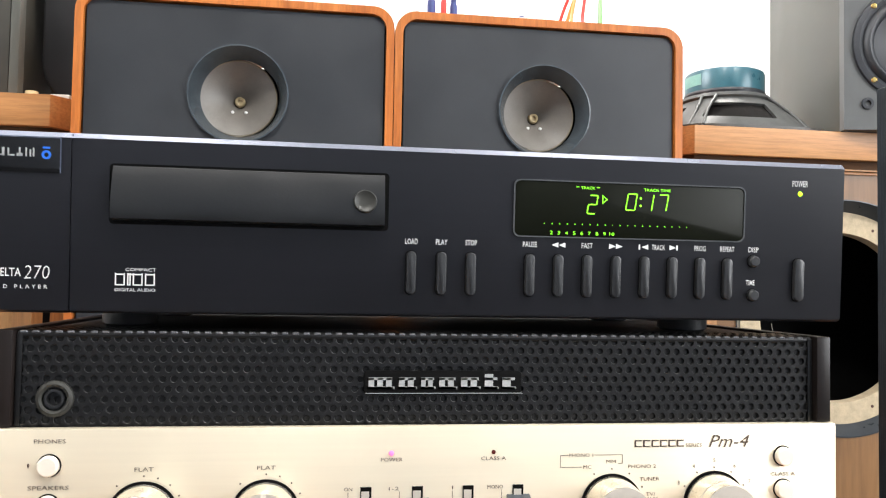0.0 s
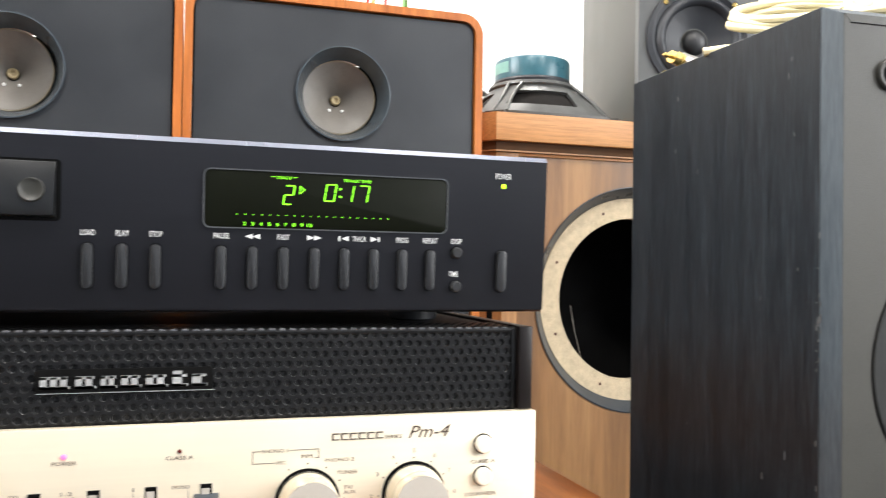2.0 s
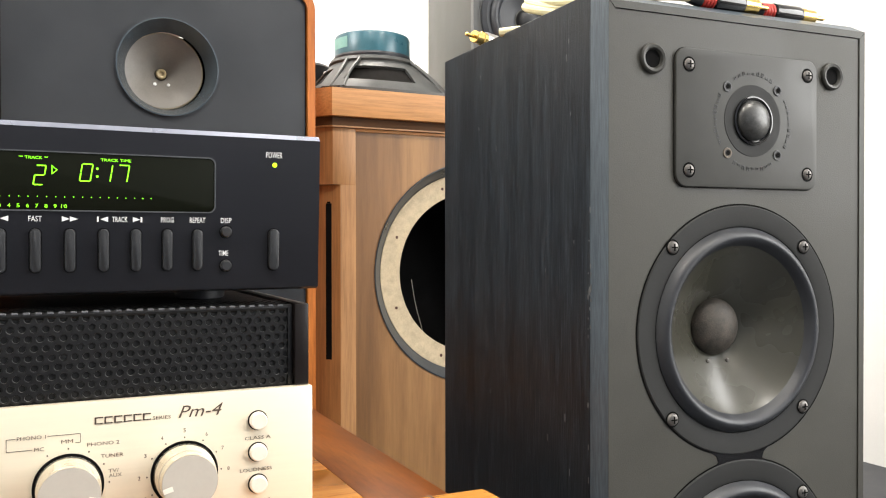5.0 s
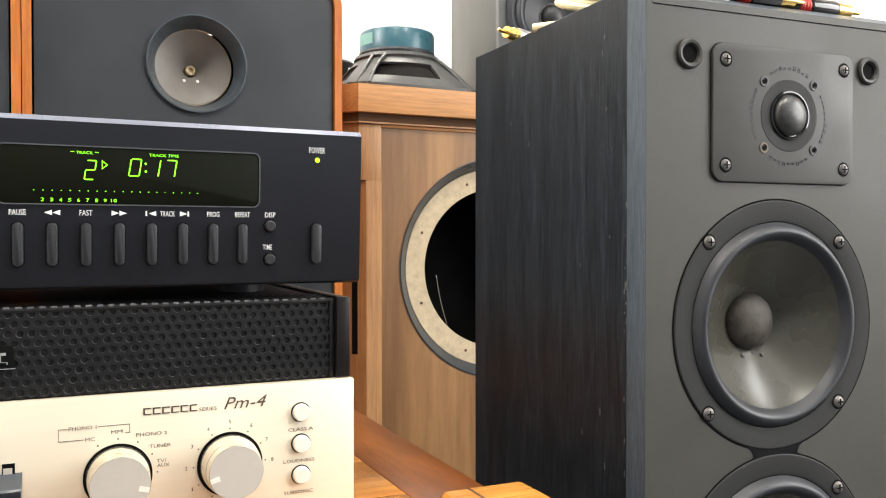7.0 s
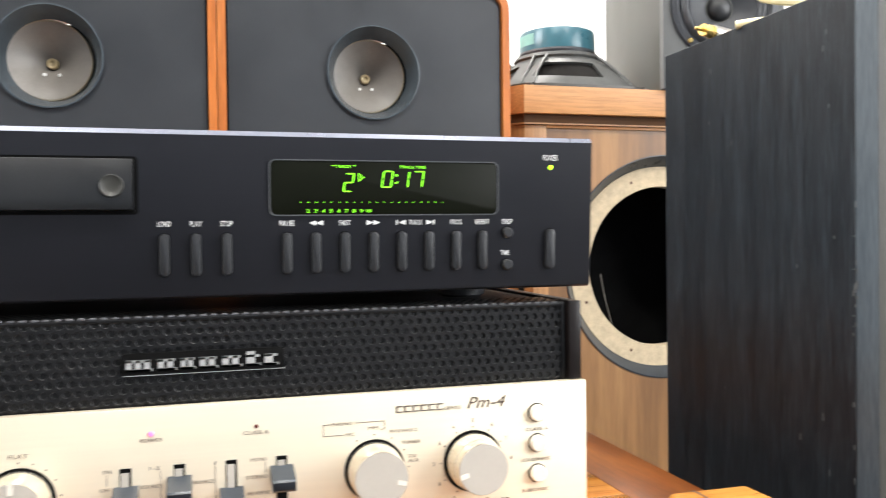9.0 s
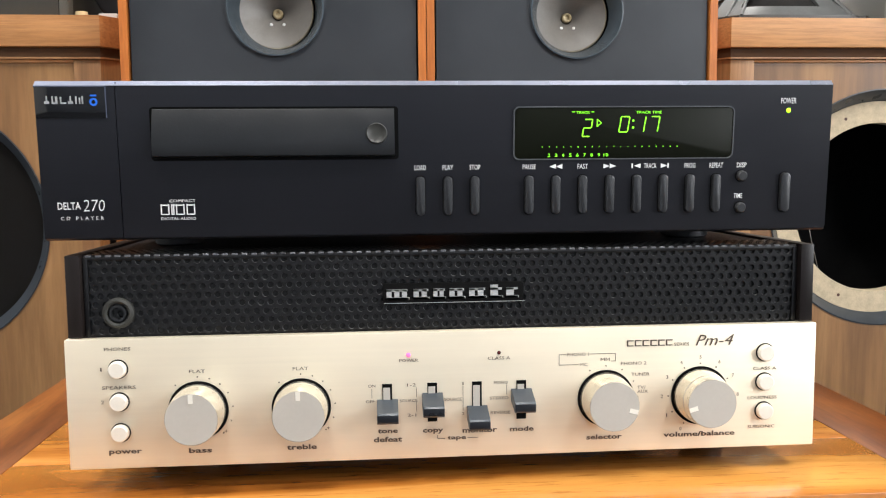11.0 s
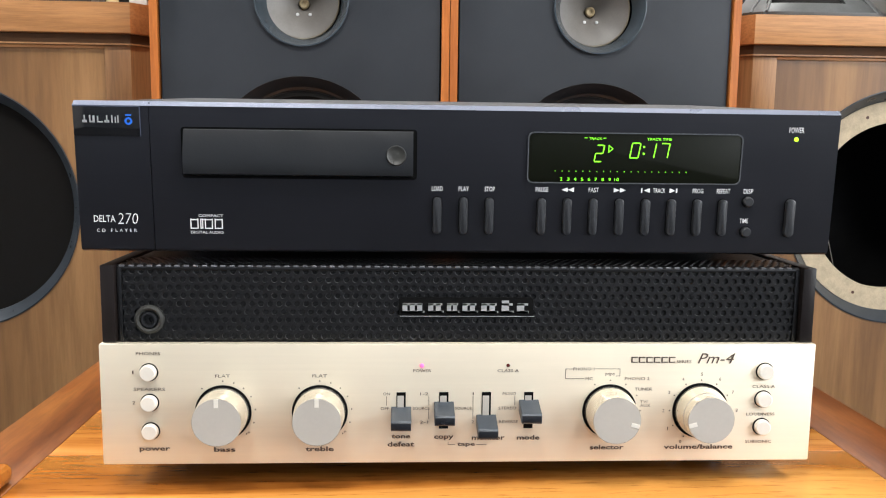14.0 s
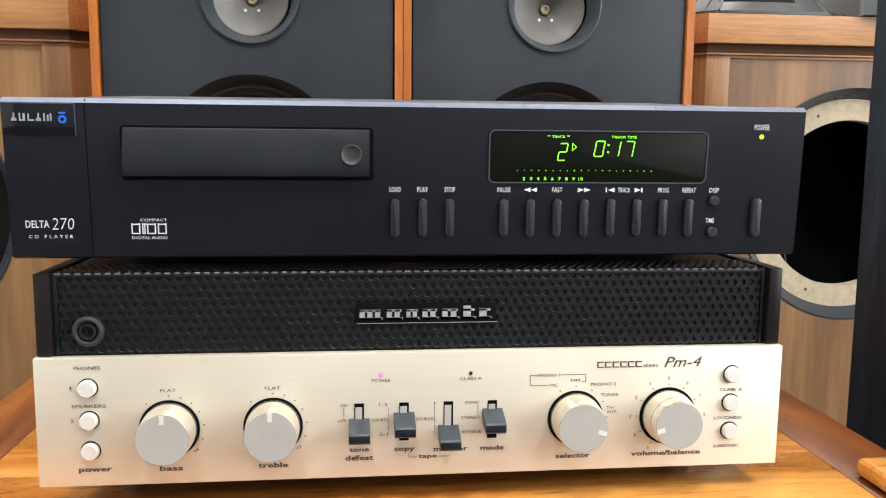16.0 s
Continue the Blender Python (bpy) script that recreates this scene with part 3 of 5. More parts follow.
for body, x, z, w in (("ON", -0.0435, 0.5563, 0.004), ("OFF", -0.0445, 0.5475, 0.0048), ("1-2", -0.0215, 0.5563, 0.0048), ("SOURCE", -0.0232, 0.5475, 0.0098), ("2-1", -0.0215, 0.5392, 0.0048), ("1", 0.0072, 0.5563, 0.0006), ("SOURCE", 0.0015, 0.5475, 0.0098), ("2", 0.0072, 0.5392, 0.0014), ("MONO", 0.0285, 0.5563, 0.0078), ("STEREO", 0.0275, 0.5475, 0.0105), ("REVERSE", 0.0283, 0.5392, 0.0112)):
    word(body, x, z, w, 0.0017)
for body, x, z, w in (("PHONO 1", 0.0722, 0.5711, 0.0125), ("MC", 0.0755, 0.5652, 0.0042), ("MM", 0.0878, 0.5678, 0.0052), ("PHONO 2", 0.1042, 0.5652, 0.0148), ("TUNER", 0.1082, 0.5588, 0.0105), ("TV/", 0.1088, 0.5512, 0.0048), ("AUX", 0.1096, 0.5488, 0.006), ("CLASS A", 0.1808, 0.5602, 0.0138), ("LOUDNESS", 0.1798, 0.5432, 0.0172), ("SUBSONIC", 0.1795, 0.5262, 0.016), ("SERIES", 0.1318, 0.5755, 0.0088)):
    word(body, x, z, w, 0.0018)
word("Pm-4", 0.1512, 0.5775, 0.0225, 0.0062, slant=0.35)
logo = []
for i in range(6):
    s = i * 0.0045
    logo += [(s, 0.0038, 0.16), (s, 0.0008, 1.0)]
bars(logo, 0.1002, 0.5765, -0.0003, 0.0033, INK, plate, "logo_mark")
bars([(s * 0.0045, 0.0038, 0.2) for s in range(6)], 0.1002, 0.5793, -0.0003, 0.0032, INK, plate, "logo_mark")
rules = [(0.0615, 0.0655, 0.5711), (0.0792, 0.0938, 0.5711), (0.0615, 0.0725, 0.5652), (0.0915, 0.0938, 0.5668)]
for a, b, z in rules:
    part("printed_rule", box(a, b, -0.0002, 0.0002, z - 0.00012, z + 0.00012), INK, plate)
for x, z0, z1 in ((0.0615, 0.5652, 0.5711), (0.0938, 0.5668, 0.5711), (-0.0435, 0.5493, 0.5548), (-0.0188, 0.5493, 0.5548), (-0.0188, 0.541, 0.5465), (0.0072, 0.541, 0.5548), (0.0318, 0.5493, 0.5548), (-0.0072, 0.5252, 0.5272)):
    part("printed_rule", box(x - 0.00012, x + 0.00012, -0.0002, 0.0002, z0, z1), INK, plate)
for a, b in ((-0.0072, -0.003), (0.0095, 0.0155)):
    part("printed_rule", box(a, b, -0.0002, 0.0002, 0.5251, 0.52534), INK, plate)

for x, zs in ((-0.1795, (0.5695, 0.5515, 0.5345)), (0.1808, (0.5695, 0.5525, 0.5355))):
    for z in zs:
        b = part("push_button", lathe([(0, -0.0036), (0.0040, -0.0036), (0.0046, -0.0031), (0.0047, -0.0005)], (x, 0, z), 32, cap=False), NOTCH, plate, "small round champagne push button")
        part("gap_ring", lathe([(0.0053, 0.0), (0.0053, -0.0005), (0.0045, -0.0005)], (x, 0, z), 32, cap=False), VOID, b)

for x, zt in ((-0.035, 0.5485), (-0.010, 0.5515), (0.015, 0.5435), (0.040, 0.5525)):
    s = part("slot", box(x - 0.0027, x + 0.0027, -0.0004, 0.0003, 0.5352, 0.5572), VOID, plate, "dark lever slot")
    part("slot_liner", box(x - 0.0022, x + 0.0016, -0.0006, -0.00045, max(zt - 0.004, 0.54), 0.5552), KNOBCAP, s, "bright lever stem")
    lever = prism([(0.0, zt), (-0.0135, zt - 0.0042), (-0.0143, zt - 0.0052), (-0.0143, zt - 0.0092), (-0.0132, zt - 0.0102), (0.0, zt - 0.0072)], x - 0.0058, x + 0.0058, "x", 0.0004)
    lv = part("lever", lever, SLATE, plate, "slate grey plastic lever")
    part("lever_tip", box(x - 0.0056, x + 0.0056, -0.01465, -0.0141, zt - 0.0091, zt - 0.0051, 0.0002), LEVERDARK, lv)
part("power_led", lathe([(0, -0.0012), (0.0009, -0.0009), (0.0013, -0.0002), (0.0013, 0.0)], (-0.023, 0, 0.5732), 16, cap=False), PINKLIT, plate, "lit pink-red power light")
part("class_led", lathe([(0, -0.0009), (0.0008, -0.0007), (0.0011, -0.0002), (0.0011, 0.0)], (0.0275, 0, 0.5732), 16, cap=False), REDOFF, plate, "unlit dark red light")

# ---- the disc player ----
TIP = 3.3
CX0, CX1, CZ0, CZ1 = -0.215, 0.215, 0.6388, 0.7225
player = thing("disc_player", (0.0, 0.14, AZ), "black compact disc player with a green lit display", "disc player")
profile = [(0.0, CZ0 + 0.0028), (0.0006, CZ0 + 0.0012), (0.0028, CZ0), (0.012, CZ0), (0.012, CZ1), (0.0026, CZ1), (0.0, CZ1 - 0.0024)]
SEAM = -0.1742
front = part("front_panel", prism(profile, SEAM + 0.00025, CX1, "x"), ANOD, player, "black anodised front panel")
wing = part("front_panel", prism(profile, CX0, SEAM - 0.00025, "x"), ANOD, player, "black anodised front panel")
part("bright_edge", prism([(-0.00012, CZ1 - 0.0023), (0.0026, CZ1 + 0.00012), (0.003, CZ1 - 0.0004), (0.0004, CZ1 - 0.0027)], CX0, CX1, "x"), EDGE, player, "bright cut edge along the front panel's top")
part("seam", box(SEAM - 0.0003, SEAM + 0.0003, 0.0012, 0.0118, CZ0 + 0.0006, CZ1 - 0.0006), VOID, player)
part("case", box(CX0 + 0.0025, CX1 - 0.0025, 0.0121, 0.252, CZ0 + 0.002, CZ1 - 0.0006, 0.0012), CASE, player, "black textured steel case")
for x in (-0.165, 0.165):
    for y in (0.085, 0.22):
        drop = y * math.tan(radians(TIP))
        part("foot", lathe([(0.013, -drop), (0.015, 0.0015 - drop), (0.015, 0.0115)], (x, y, AZ - 0.0012), 24, "z"), RUBBER, player)
# disc drawer: a leaning face in a dark recess
TRX0, TRX1, TRZ0, TRZ1 = -0.1562, -0.0278, 0.6822, 0.7088
surround = part("drawer_recess", slab_round((TRX0 + TRX1) / 2, (TRZ0 + TRZ1) / 2 - 0.0005, TRX1 - TRX0 + 0.002, TRZ1 - TRZ0 + 0.0016, 0.002, -0.0004, 0.0002), VOID, front)
dp = [(-0.0006, TRZ0 + 0.0004), (-0.0054, TRZ0 + 0.0014), (-0.0058, TRZ0 + 0.0035), (-0.0056, TRZ0 + 0.008), (-0.0047, TRZ0 + 0.0135), (-0.0034, TRZ0 + 0.018), (-0.0022, TRZ0 + 0.0222), (-0.0009, TRZ0 + 0.0254), (0.0002, TRZ1 - 0.0003), (0.002, TRZ0 + 0.0004)]
drawer = part("disc_drawer", prism(dp, TRX0 + 0.0006, TRX1 - 0.0012, "x"), TRAYM, front, "black disc drawer with a leaning face")
dimple = lathe([(0.0057, 0.0002), (0.0054, -0.001), (0.0051, -0.0011), (0.004, -0.0004), (0.002, 0.0), (0, 0.0001)], (0, 0, 0), 32, cap=False)
bmesh.ops.transform(dimple, matrix=pose(-0.0385, -0.0051, 0.6948, -10.5, 0, 0), verts=dimple.verts)
part("finger_dimple", dimple, PLATE, drawer, "round finger dimple")
# display window
DX0, DX1, DZ0, DZ1 = 0.0362, 0.1583, 0.6805, 0.7082
win = part("display_window", slab_round((DX0 + DX1) / 2, (DZ0 + DZ1) / 2, DX1 - DX0, DZ1 - DZ0, 0.003, -0.0007, 0.0004, 0.0003), SMOKED, front, "smoked glossy display window")
o, i = rounded((DX0 + DX1) / 2, (DZ0 + DZ1) / 2, DX1 - DX0 + 0.0012, DZ1 - DZ0 + 0.0012, 0.0035), rounded((DX0 + DX1) / 2, (DZ0 + DZ1) / 2, DX1 - DX0, DZ1 - DZ0, 0.003)
part("window_bezel", frame_ring(o, i, -0.0011, 0.0002), BEZEL, win)
DY = -0.0009


def digit(body, x, z, w, h, th, slant=0.16):
    """Seven-segment figures."""
    on = {"0": "abcdef", "1": "bc", "2": "abged", "7": "abc"}[body]
    bm = bmesh.new()
    g = th * 0.55
    spans = {"a": (g, h, w - g, h), "d": (g, 0, w - g, 0), "g": (g, h / 2, w - g, h / 2), "b": (w, h / 2 + g, w, h - g), "c": (w, g, w, h / 2 - g), "f": (0, h / 2 + g, 0, h - g), "e": (0, g, 0, h / 2 - g)}
    for k in on:
        x0, z0, x1, z1 = spans[k]
        t = th / 2
        pts = [(x0, z0 - t), (x1, z1 - t), (x1 + t, z1), (x1, z1 + t), (x0, z0 + t), (x0 - t, z0)] if z0 == z1 else [(x0 - t, z0), (x0, z0 - t), (x0 + t, z0), (x1 + t, z1), (x1, z1 + t), (x1 - t, z1)]
        vs = [bm.verts.new((x + p + slant * q, DY, z + q)) for p, q in pts]
        bm.faces.new(vs)
    return part("segment_figure", bm, GREENLIT, win)


digit("2", 0.0735, 0.6925, 0.0042, 0.0092, 0.0006)
digit("0", 0.0938, 0.6948, 0.0048, 0.0083, 0.0006)
digit("1", 0.1028, 0.6948, 0.0048, 0.0083, 0.0006)
digit("7", 0.1106, 0.6948, 0.0048, 0.0083, 0.0006)
for z in (0.6972, 0.701):
    part("colon_dot", lathe([(0, 0), (0.0006, 0)], (0.1018, DY, z), 10, cap=False), GREENLIT, win)
tri_o, tri_i = [(0.0815, 0.6975), (0.0843, 0.6998), (0.0815, 0.7021)], [(0.0819, 0.6983), (0.0837, 0.6998), (0.0819, 0.7013)]
part("play_arrow", frame_ring(tri_o, tri_i, DY, DY + 0.0001), GREENLIT, win)
lettering("TRACK", 0.0738, 0.7054, DY, 0.0075, 0.0014, GREENLIT, win)
for a, b in ((0.0676, 0.0692), (0.0784, 0.08)):
    part("bracket_mark", box(a, b, DY, DY + 0.0001, 0.7056, 0.7059), GREENLIT, win)
lettering("TRACK TIME", 0.1105, 0.7054, DY, 0.0142, 0.0014, GREENLIT, win)
for k in range(20):
    part("track_dot", lathe([(0, 0), (0.00028, 0)], (0.0515 + k * 0.00397, DY, 0.6869), 8, cap=False), GREENLIT, win)
for k in range(2, 11):
    lettering(str(k), 0.0552 + (k - 2) * 0.00397, 0.6824, DY, 0.0014 if k < 10 else 0.0026, 0.0017, GREENLIT, win)


def pill(x, z, w, h, name="button"):
    b = part(name, slab_round(x, z, w, h, w / 2 * 0.98, -0.0028, 0.0004, 0.0011, 8), BUTTON, front, "dark grey oblong button")
    part("button_gap", slab_round(x, z, w + 0.0008, h + 0.0008, w / 2 * 1.1, -0.0002, 0.0002, 0, 8), VOID, b)
    return b


for x in (-0.0152, -0.0002, 0.0146, 0.0445, 0.0593, 0.0743, 0.0895, 0.1047, 0.1198, 0.1349, 0.1499):
    pill(x, 0.6608, 0.0050, 0.0212)
pill(0.1897, 0.6608, 0.0056, 0.0222, "power_button")
for z in (0.6702, 0.6525):
    b = part("round_button", lathe([(0, -0.003), (0.0022, -0.0029), (0.0029, -0.002), (0.0031, 0.0)], (0.1645, 0, z), 24, cap=False), BUTTON, front)
    part("button_gap", lathe([(0.0035, -0.0002), (0.0028, -0.0002)], (0.1645, 0, z), 24, cap=False), VOID, b)
for body, x, z, w in (("LOAD", -0.0152, 0.6762, 0.0062), ("PLAY", -0.0002, 0.6762, 0.0058), ("STOP", 0.0146, 0.6762, 0.0058), ("PAUSE", 0.0445, 0.6762, 0.0072), ("FAST", 0.0743, 0.6762, 0.0058), ("TRACK", 0.1123, 0.6762, 0.0072), ("PROG", 0.1349, 0.6762, 0.0062), ("REPEAT", 0.1499, 0.6762, 0.0078), ("DISP", 0.1645, 0.6762, 0.0056), ("TIME", 0.1632, 0.659, 0.005), ("POWER", 0.1897, 0.7115, 0.0088)):
    lettering(body, x, z, P, w, 0.0027 if body != "POWER" else 0.0032, PRINT, front, bold=0.004)


def arrows(x, sign, bar):
    bm = None
    for k in ((-0.0018, 0.0018) if not bar else (0.0003,)):
        c = x + k
        t = prism([(c - sign * 0.0018, 0.6749), (c + sign * 0.0018, 0.6762), (c - sign * 0.0018, 0.6775)], -0.0003, -0.0001)
        bm = t if bm is None else join(bm, t)
    if bar:
        e = x + sign * 0.0026
        bm = join(bm, box(e - 0.0004, e + 0.0004, -0.0003, -0.0001, 0.6749, 0.6775))
    part("arrow_mark", bm, PRINT, front)


arrows(0.0593, -1, False), arrows(0.0895, 1, False), arrows(0.1047, -1, True), arrows(0.1198, 1, True)
part("power_led", lathe([(0, -0.0009), (0.0009, -0.0007), (0.0013, 0)], (0.19, 0, 0.7062), 20, cap=False), LEDLIT, front, "lit yellow-green power light")
lettering("DELTA", -0.2012, 0.6576, P, 0.0118, 0.0038, PRINT, wing, bold=0.005)
lettering("270", -0.1884, 0.6577, P, 0.0112, 0.0062, PRINT, wing, slant=0.12, bold=-0.014)
lettering("CD PLAYER", -0.1948, 0.651, P, 0.0222, 0.0018, PRINT, wing, spacing=1.7)
# small round-disc mark: outlined strokes between two bars of print
mark = []
for s, w in ((0.0, 0.0045), (0.0055, 0.0016), (0.008, 0.0045), (0.0135, 0.0045)):
    mark += [(s, 0.0006, 1.0), (s + w - 0.0006, 0.0006, 1.0), (s, w, 0.1)]
bars(mark, -0.1540, 0.6551, -0.0003, 0.0058, PRINT, front, "logo_mark")
bars([(s, 0.0042, 1.0) for s in (0.0, 0.0055, 0.008, 0.0135)], -0.1538, 0.6574, -0.0003, 0.0006, PRINT, front, "logo_mark")
lettering("COMPACT", -0.1424, 0.6597, P, 0.0138, 0.0015, PRINT, front)
lettering("DIGITAL AUDIO", -0.1448, 0.6502, P, 0.0182, 0.0015, PRINT, front)
bd = part("badge_plate", box(CX0 + 0.0002, -0.1788, -0.0008, 0.0004, 0.7035, 0.7198, 0.0003), GLOSS, wing, "glossy black badge with a pale edge")
part("badge_edge", join(box(-0.179, -0.1784, -0.0011, -0.0002, 0.7035, 0.7202), box(CX0 + 0.0002, -0.1784, -0.0011, -0.0002, 0.7195, 0.7201)), EDGE, bd)
bars([(0.0000, 0.0025, 0.35), (0.0009, 0.0007, 1), (0.0038, 0.0007, 1), (0.0042, 0.0024, 0.2), (0.0056, 0.0011, 0.95), (0.0080, 0.0031, 0.2), (0.0080, 0.0007, 0.9), (0.0120, 0.0025, 0.35), (0.0129, 0.0007, 1), (0.0157, 0.0007, 1), (0.0175, 0.0007, 0.8), (0.0189, 0.0007, 1)], -0.2098, 0.7128, -0.001, 0.004, SILVERPRINT, bd, "logo_mark")
part("logo_ring", frame_ring([(-0.1850 + 0.0021 * math.cos(a), 0.7118 + 0.0021 * math.sin(a)) for a in np.linspace(0, 2 * math.pi, 20, endpoint=False)], [(-0.1850 + 0.001 * math.cos(a), 0.7118 + 0.001 * math.sin(a)) for a in np.linspace(0, 2 * math.pi, 20, endpoint=False)], -0.001, -0.0008), BLUEPRINT, bd)
part("logo_ring", box(-0.1866, -0.1834, -0.001, -0.0008, 0.7146, 0.7155), BLUEPRINT, bd)

# its rear feet are the taller ones, so it tips a little forward
player.matrix_basis = pose(0, 0, 0.68) @ pose(0, 0, 0, TIP, 0, 0) @ pose(0, 0, -0.68) @ player.matrix_basis

# ---- the black tower loudspeaker ----
# EX, EY: the upright front corner about which the tower is turned a little towards the table
EX, EY, TURN = 0.3925, -0.0252, -3.0
PX0, PX1, PY0, PY1, PZ, PF = EX - 0.0035, EX + 0.22, EY, 0.229, 0.8225, 0.8148
tower = thing("tower_loudspeaker", (0.502, 0.08, 0), "black ash tower loudspeaker with two woofers and a small tweeter", "loudspeaker")
BY = PY0 + 0.0158
RISE = 0.004


def side_board(x0, x1):
    """An upright side whose top climbs slightly towards the back."""
    return prism([(BY, 0.0), (PY1, 0.0), (PY1, PZ + RISE), (BY, PZ)], x0, x1, "x", 0.0006)


part("side_panel", side_board(PX0, PX0 + 0.016), ASH, tower, "worn black ash vinyl panel")
part("side_panel", side_board(PX1 - 0.016, PX1), ASH, tower, "worn black ash vinyl panel")
part("top_panel", prism([(BY, PZ - 0.016), (PY1, PZ + RISE - 0.016), (PY1, PZ + RISE - 0.0003), (BY, PZ - 0.0003)], PX0 + 0.0162, PX1 - 0.0162, "x"), ASH, tower, "worn black ash vinyl panel")
part("back_panel", box(PX0 + 0.0162, PX1 - 0.0162, PY1 - 0.016, PY1 - 0.001, 0.0, PZ - 0.0162), ASH, tower, "worn black ash vinyl panel")
fo = [(EX, 0.002), (PX1 - 0.0035, 0.002), (PX1 - 0.0035, PF), (EX, PF)]
fi = [(EX + 0.0002, 0.0022), (PX1 - 0.0037, 0.0022), (PX1 - 0.0037, PF - 0.0002), (EX + 0.0002, PF - 0.0002)]
part("front_frame", frame_taper(fo, [(PX0, 0.0), (PX1, 0.0), (PX1, PZ), (PX0, PZ)], fi, PY0 + 0.0004, BY - 0.0004), ASHEDGE, tower, "canted blue-black front frame edge, window light in its colour")
ti = [(EX + 0.0044, 0.0064), (PX1 - 0.0084, 0.0064), (PX1 - 0.0084, PF - 0.0048), (EX + 0.0044, PF - 0.0048)]
part("front_trim", frame_ring(fo, ti, PY0, BY - 0.0006), VINYL, tower, "mitred grey-black front frame")
for x, d in ((EX, 1), (PX1 - 0.0035, -1)):
    mitre = prism([(x, PF - 0.0002), (x + d * 0.0044, PF - 0.0046), (x + d * 0.0044, PF - 0.0050), (x, PF - 0.0006)], PY0 - 0.0001, PY0 + 0.0003)
    part("mitre_joint", mitre, VOID, tower)
WXC, WZ1C, WZ2C, WR = EX + 0.1045, 0.606, 0.4362, 0.083
FY = PY0 + 0.0008
fx0, fx1 = EX + 0.0049, PX1 - 0.0089
TWX, TWZ = EX + 0.1108, 0.745
boards = join(panel_hole(fx0, fx1, 0.011, 0.5208, WXC, WZ2C, WR - 0.006, FY, BY, 96), panel_hole(fx0, fx1, 0.5208, 0.6986, WXC, WZ1C, WR - 0.006, FY, BY, 96), panel_hole(fx0, fx1, 0.6986, PF - 0.0053, TWX, TWZ, 0.025, FY, BY, 64))
bmesh.ops.delete(boards, geom=[f for f in boards.faces if all(abs(v.co.z - 0.5208) < 1e-6 for v in f.verts) or all(abs(v.co.z - 0.6986) < 1e-6 for v in f.verts)], context="FACES_ONLY")
part("front_baffle", boards, VINYL, tower, "grey-black vinyl front baffle")
# Black sheet in place of the shade inside the tower
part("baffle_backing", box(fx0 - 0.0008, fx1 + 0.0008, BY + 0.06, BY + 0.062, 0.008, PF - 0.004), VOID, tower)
for wz in (WZ1C, WZ2C):
    w = part("woofer", lathe([(WR, 0.0014), (WR, -0.0004), (WR - 0.0008, -0.001), (0.0715, -0.0008), (0.069, -0.0001), (0.0676, 0.004)], (WXC, FY, wz), 96, cap=False), MATTE, tower, "black woofer with a rubber surround")
    part("groove", lathe([(WR + 0.0011, -0.0002), (WR, -0.0002)], (WXC, FY, wz), 96, cap=False), VOID, w)
    arc = [(0.0684 - 0.0122 * k / 14, 0.0002 - 0.0058 * math.sin(math.pi * k / 14)) for k in range(15)]
    part("surround", lathe(arc, (WXC, FY, wz), 96, cap=False), RUBBER, w, "rounded black rubber surround")
    cone = [(0.0563 - 0.038 * k / 14, 0.0002 + 0.027 * (k / 14) ** 0.92) for k in range(15)]
    part("cone", lathe(cone, (WXC, FY, wz), 96, cap=False), POLY, w, "glossy dark polymer cone")
    cap = [(0.0196 * math.cos(radians(a)), 0.0265 - 0.0105 * math.sin(radians(a))) for a in range(0, 91, 9)]
    part("dust_cap", lathe(cap, (WXC, FY, wz), 48, cap=False), DUST, w, "dusty rounded dust cap")
    for sx in (-0.0085, 0.0085):
        part("rivet", lathe([(0, -0.0009), (0.0012, -0.0006), (0.0016, 0.0006)], (WXC + sx, FY + 0.0222, wz - 0.0236), 12, cap=False), BLACKSTEEL, w)
    for sx in (-1, 1):
        for sz in (-1, 1):
            at = (WXC - 0.0012 + sx * 0.0552, FY - 0.0013, wz + sz * 0.0552)
            part("screw_recess", lathe([(0.0052, 0.0002), (0.0, 0.0002)], at, 20, cap=False), VOID, w)
            screw(at, 0.0042, w, BLACKSTEEL)
web = [(WXC - 0.03, 0.5305), (WXC - 0.02, 0.5228), (WXC - 0.0185, 0.519), (WXC - 0.027, 0.512), (WXC + 0.027, 0.512), (WXC + 0.0185, 0.519), (WXC + 0.02, 0.5228), (WXC + 0.03, 0.5305)]
part("woofer_web", prism(web, FY - 0.0003, FY + 0.0002), GLOSS, tower, "black web between the woofers")
tp = part("tweeter_plate", prism(rounded(TWX - 0.0012, TWZ, 0.12, 0.0895, 0.0085, 8), FY - 0.0022, FY + 0.0004, "y", 0.0009, 3), PLATE, tower, "moulded dark grey tweeter plate")
part("plate_shadow_gap", slab_round(TWX - 0.0012, TWZ, 0.1207, 0.0902, 0.0088, FY - 0.0003, FY + 0.0001), VOID, tp)
TY = FY - 0.0024
DX = TWX + 0.0016
part("tweeter_face", lathe([(0.0241, 0.0003), (0.0238, -0.0001), (0.0, -0.0001)], (DX, TY, TWZ + 0.0004), 56, cap=False), MATTE, tp, "flat dark tweeter disc")
part("dome_rim", lathe([(0.0165, 0.0), (0.0162, -0.0012), (0.0152, -0.0014), (0.0142, -0.0004), (0.0128, 0.0)], (DX, TY, TWZ + 0.0004), 48, cap=False), GLOSS, tp)
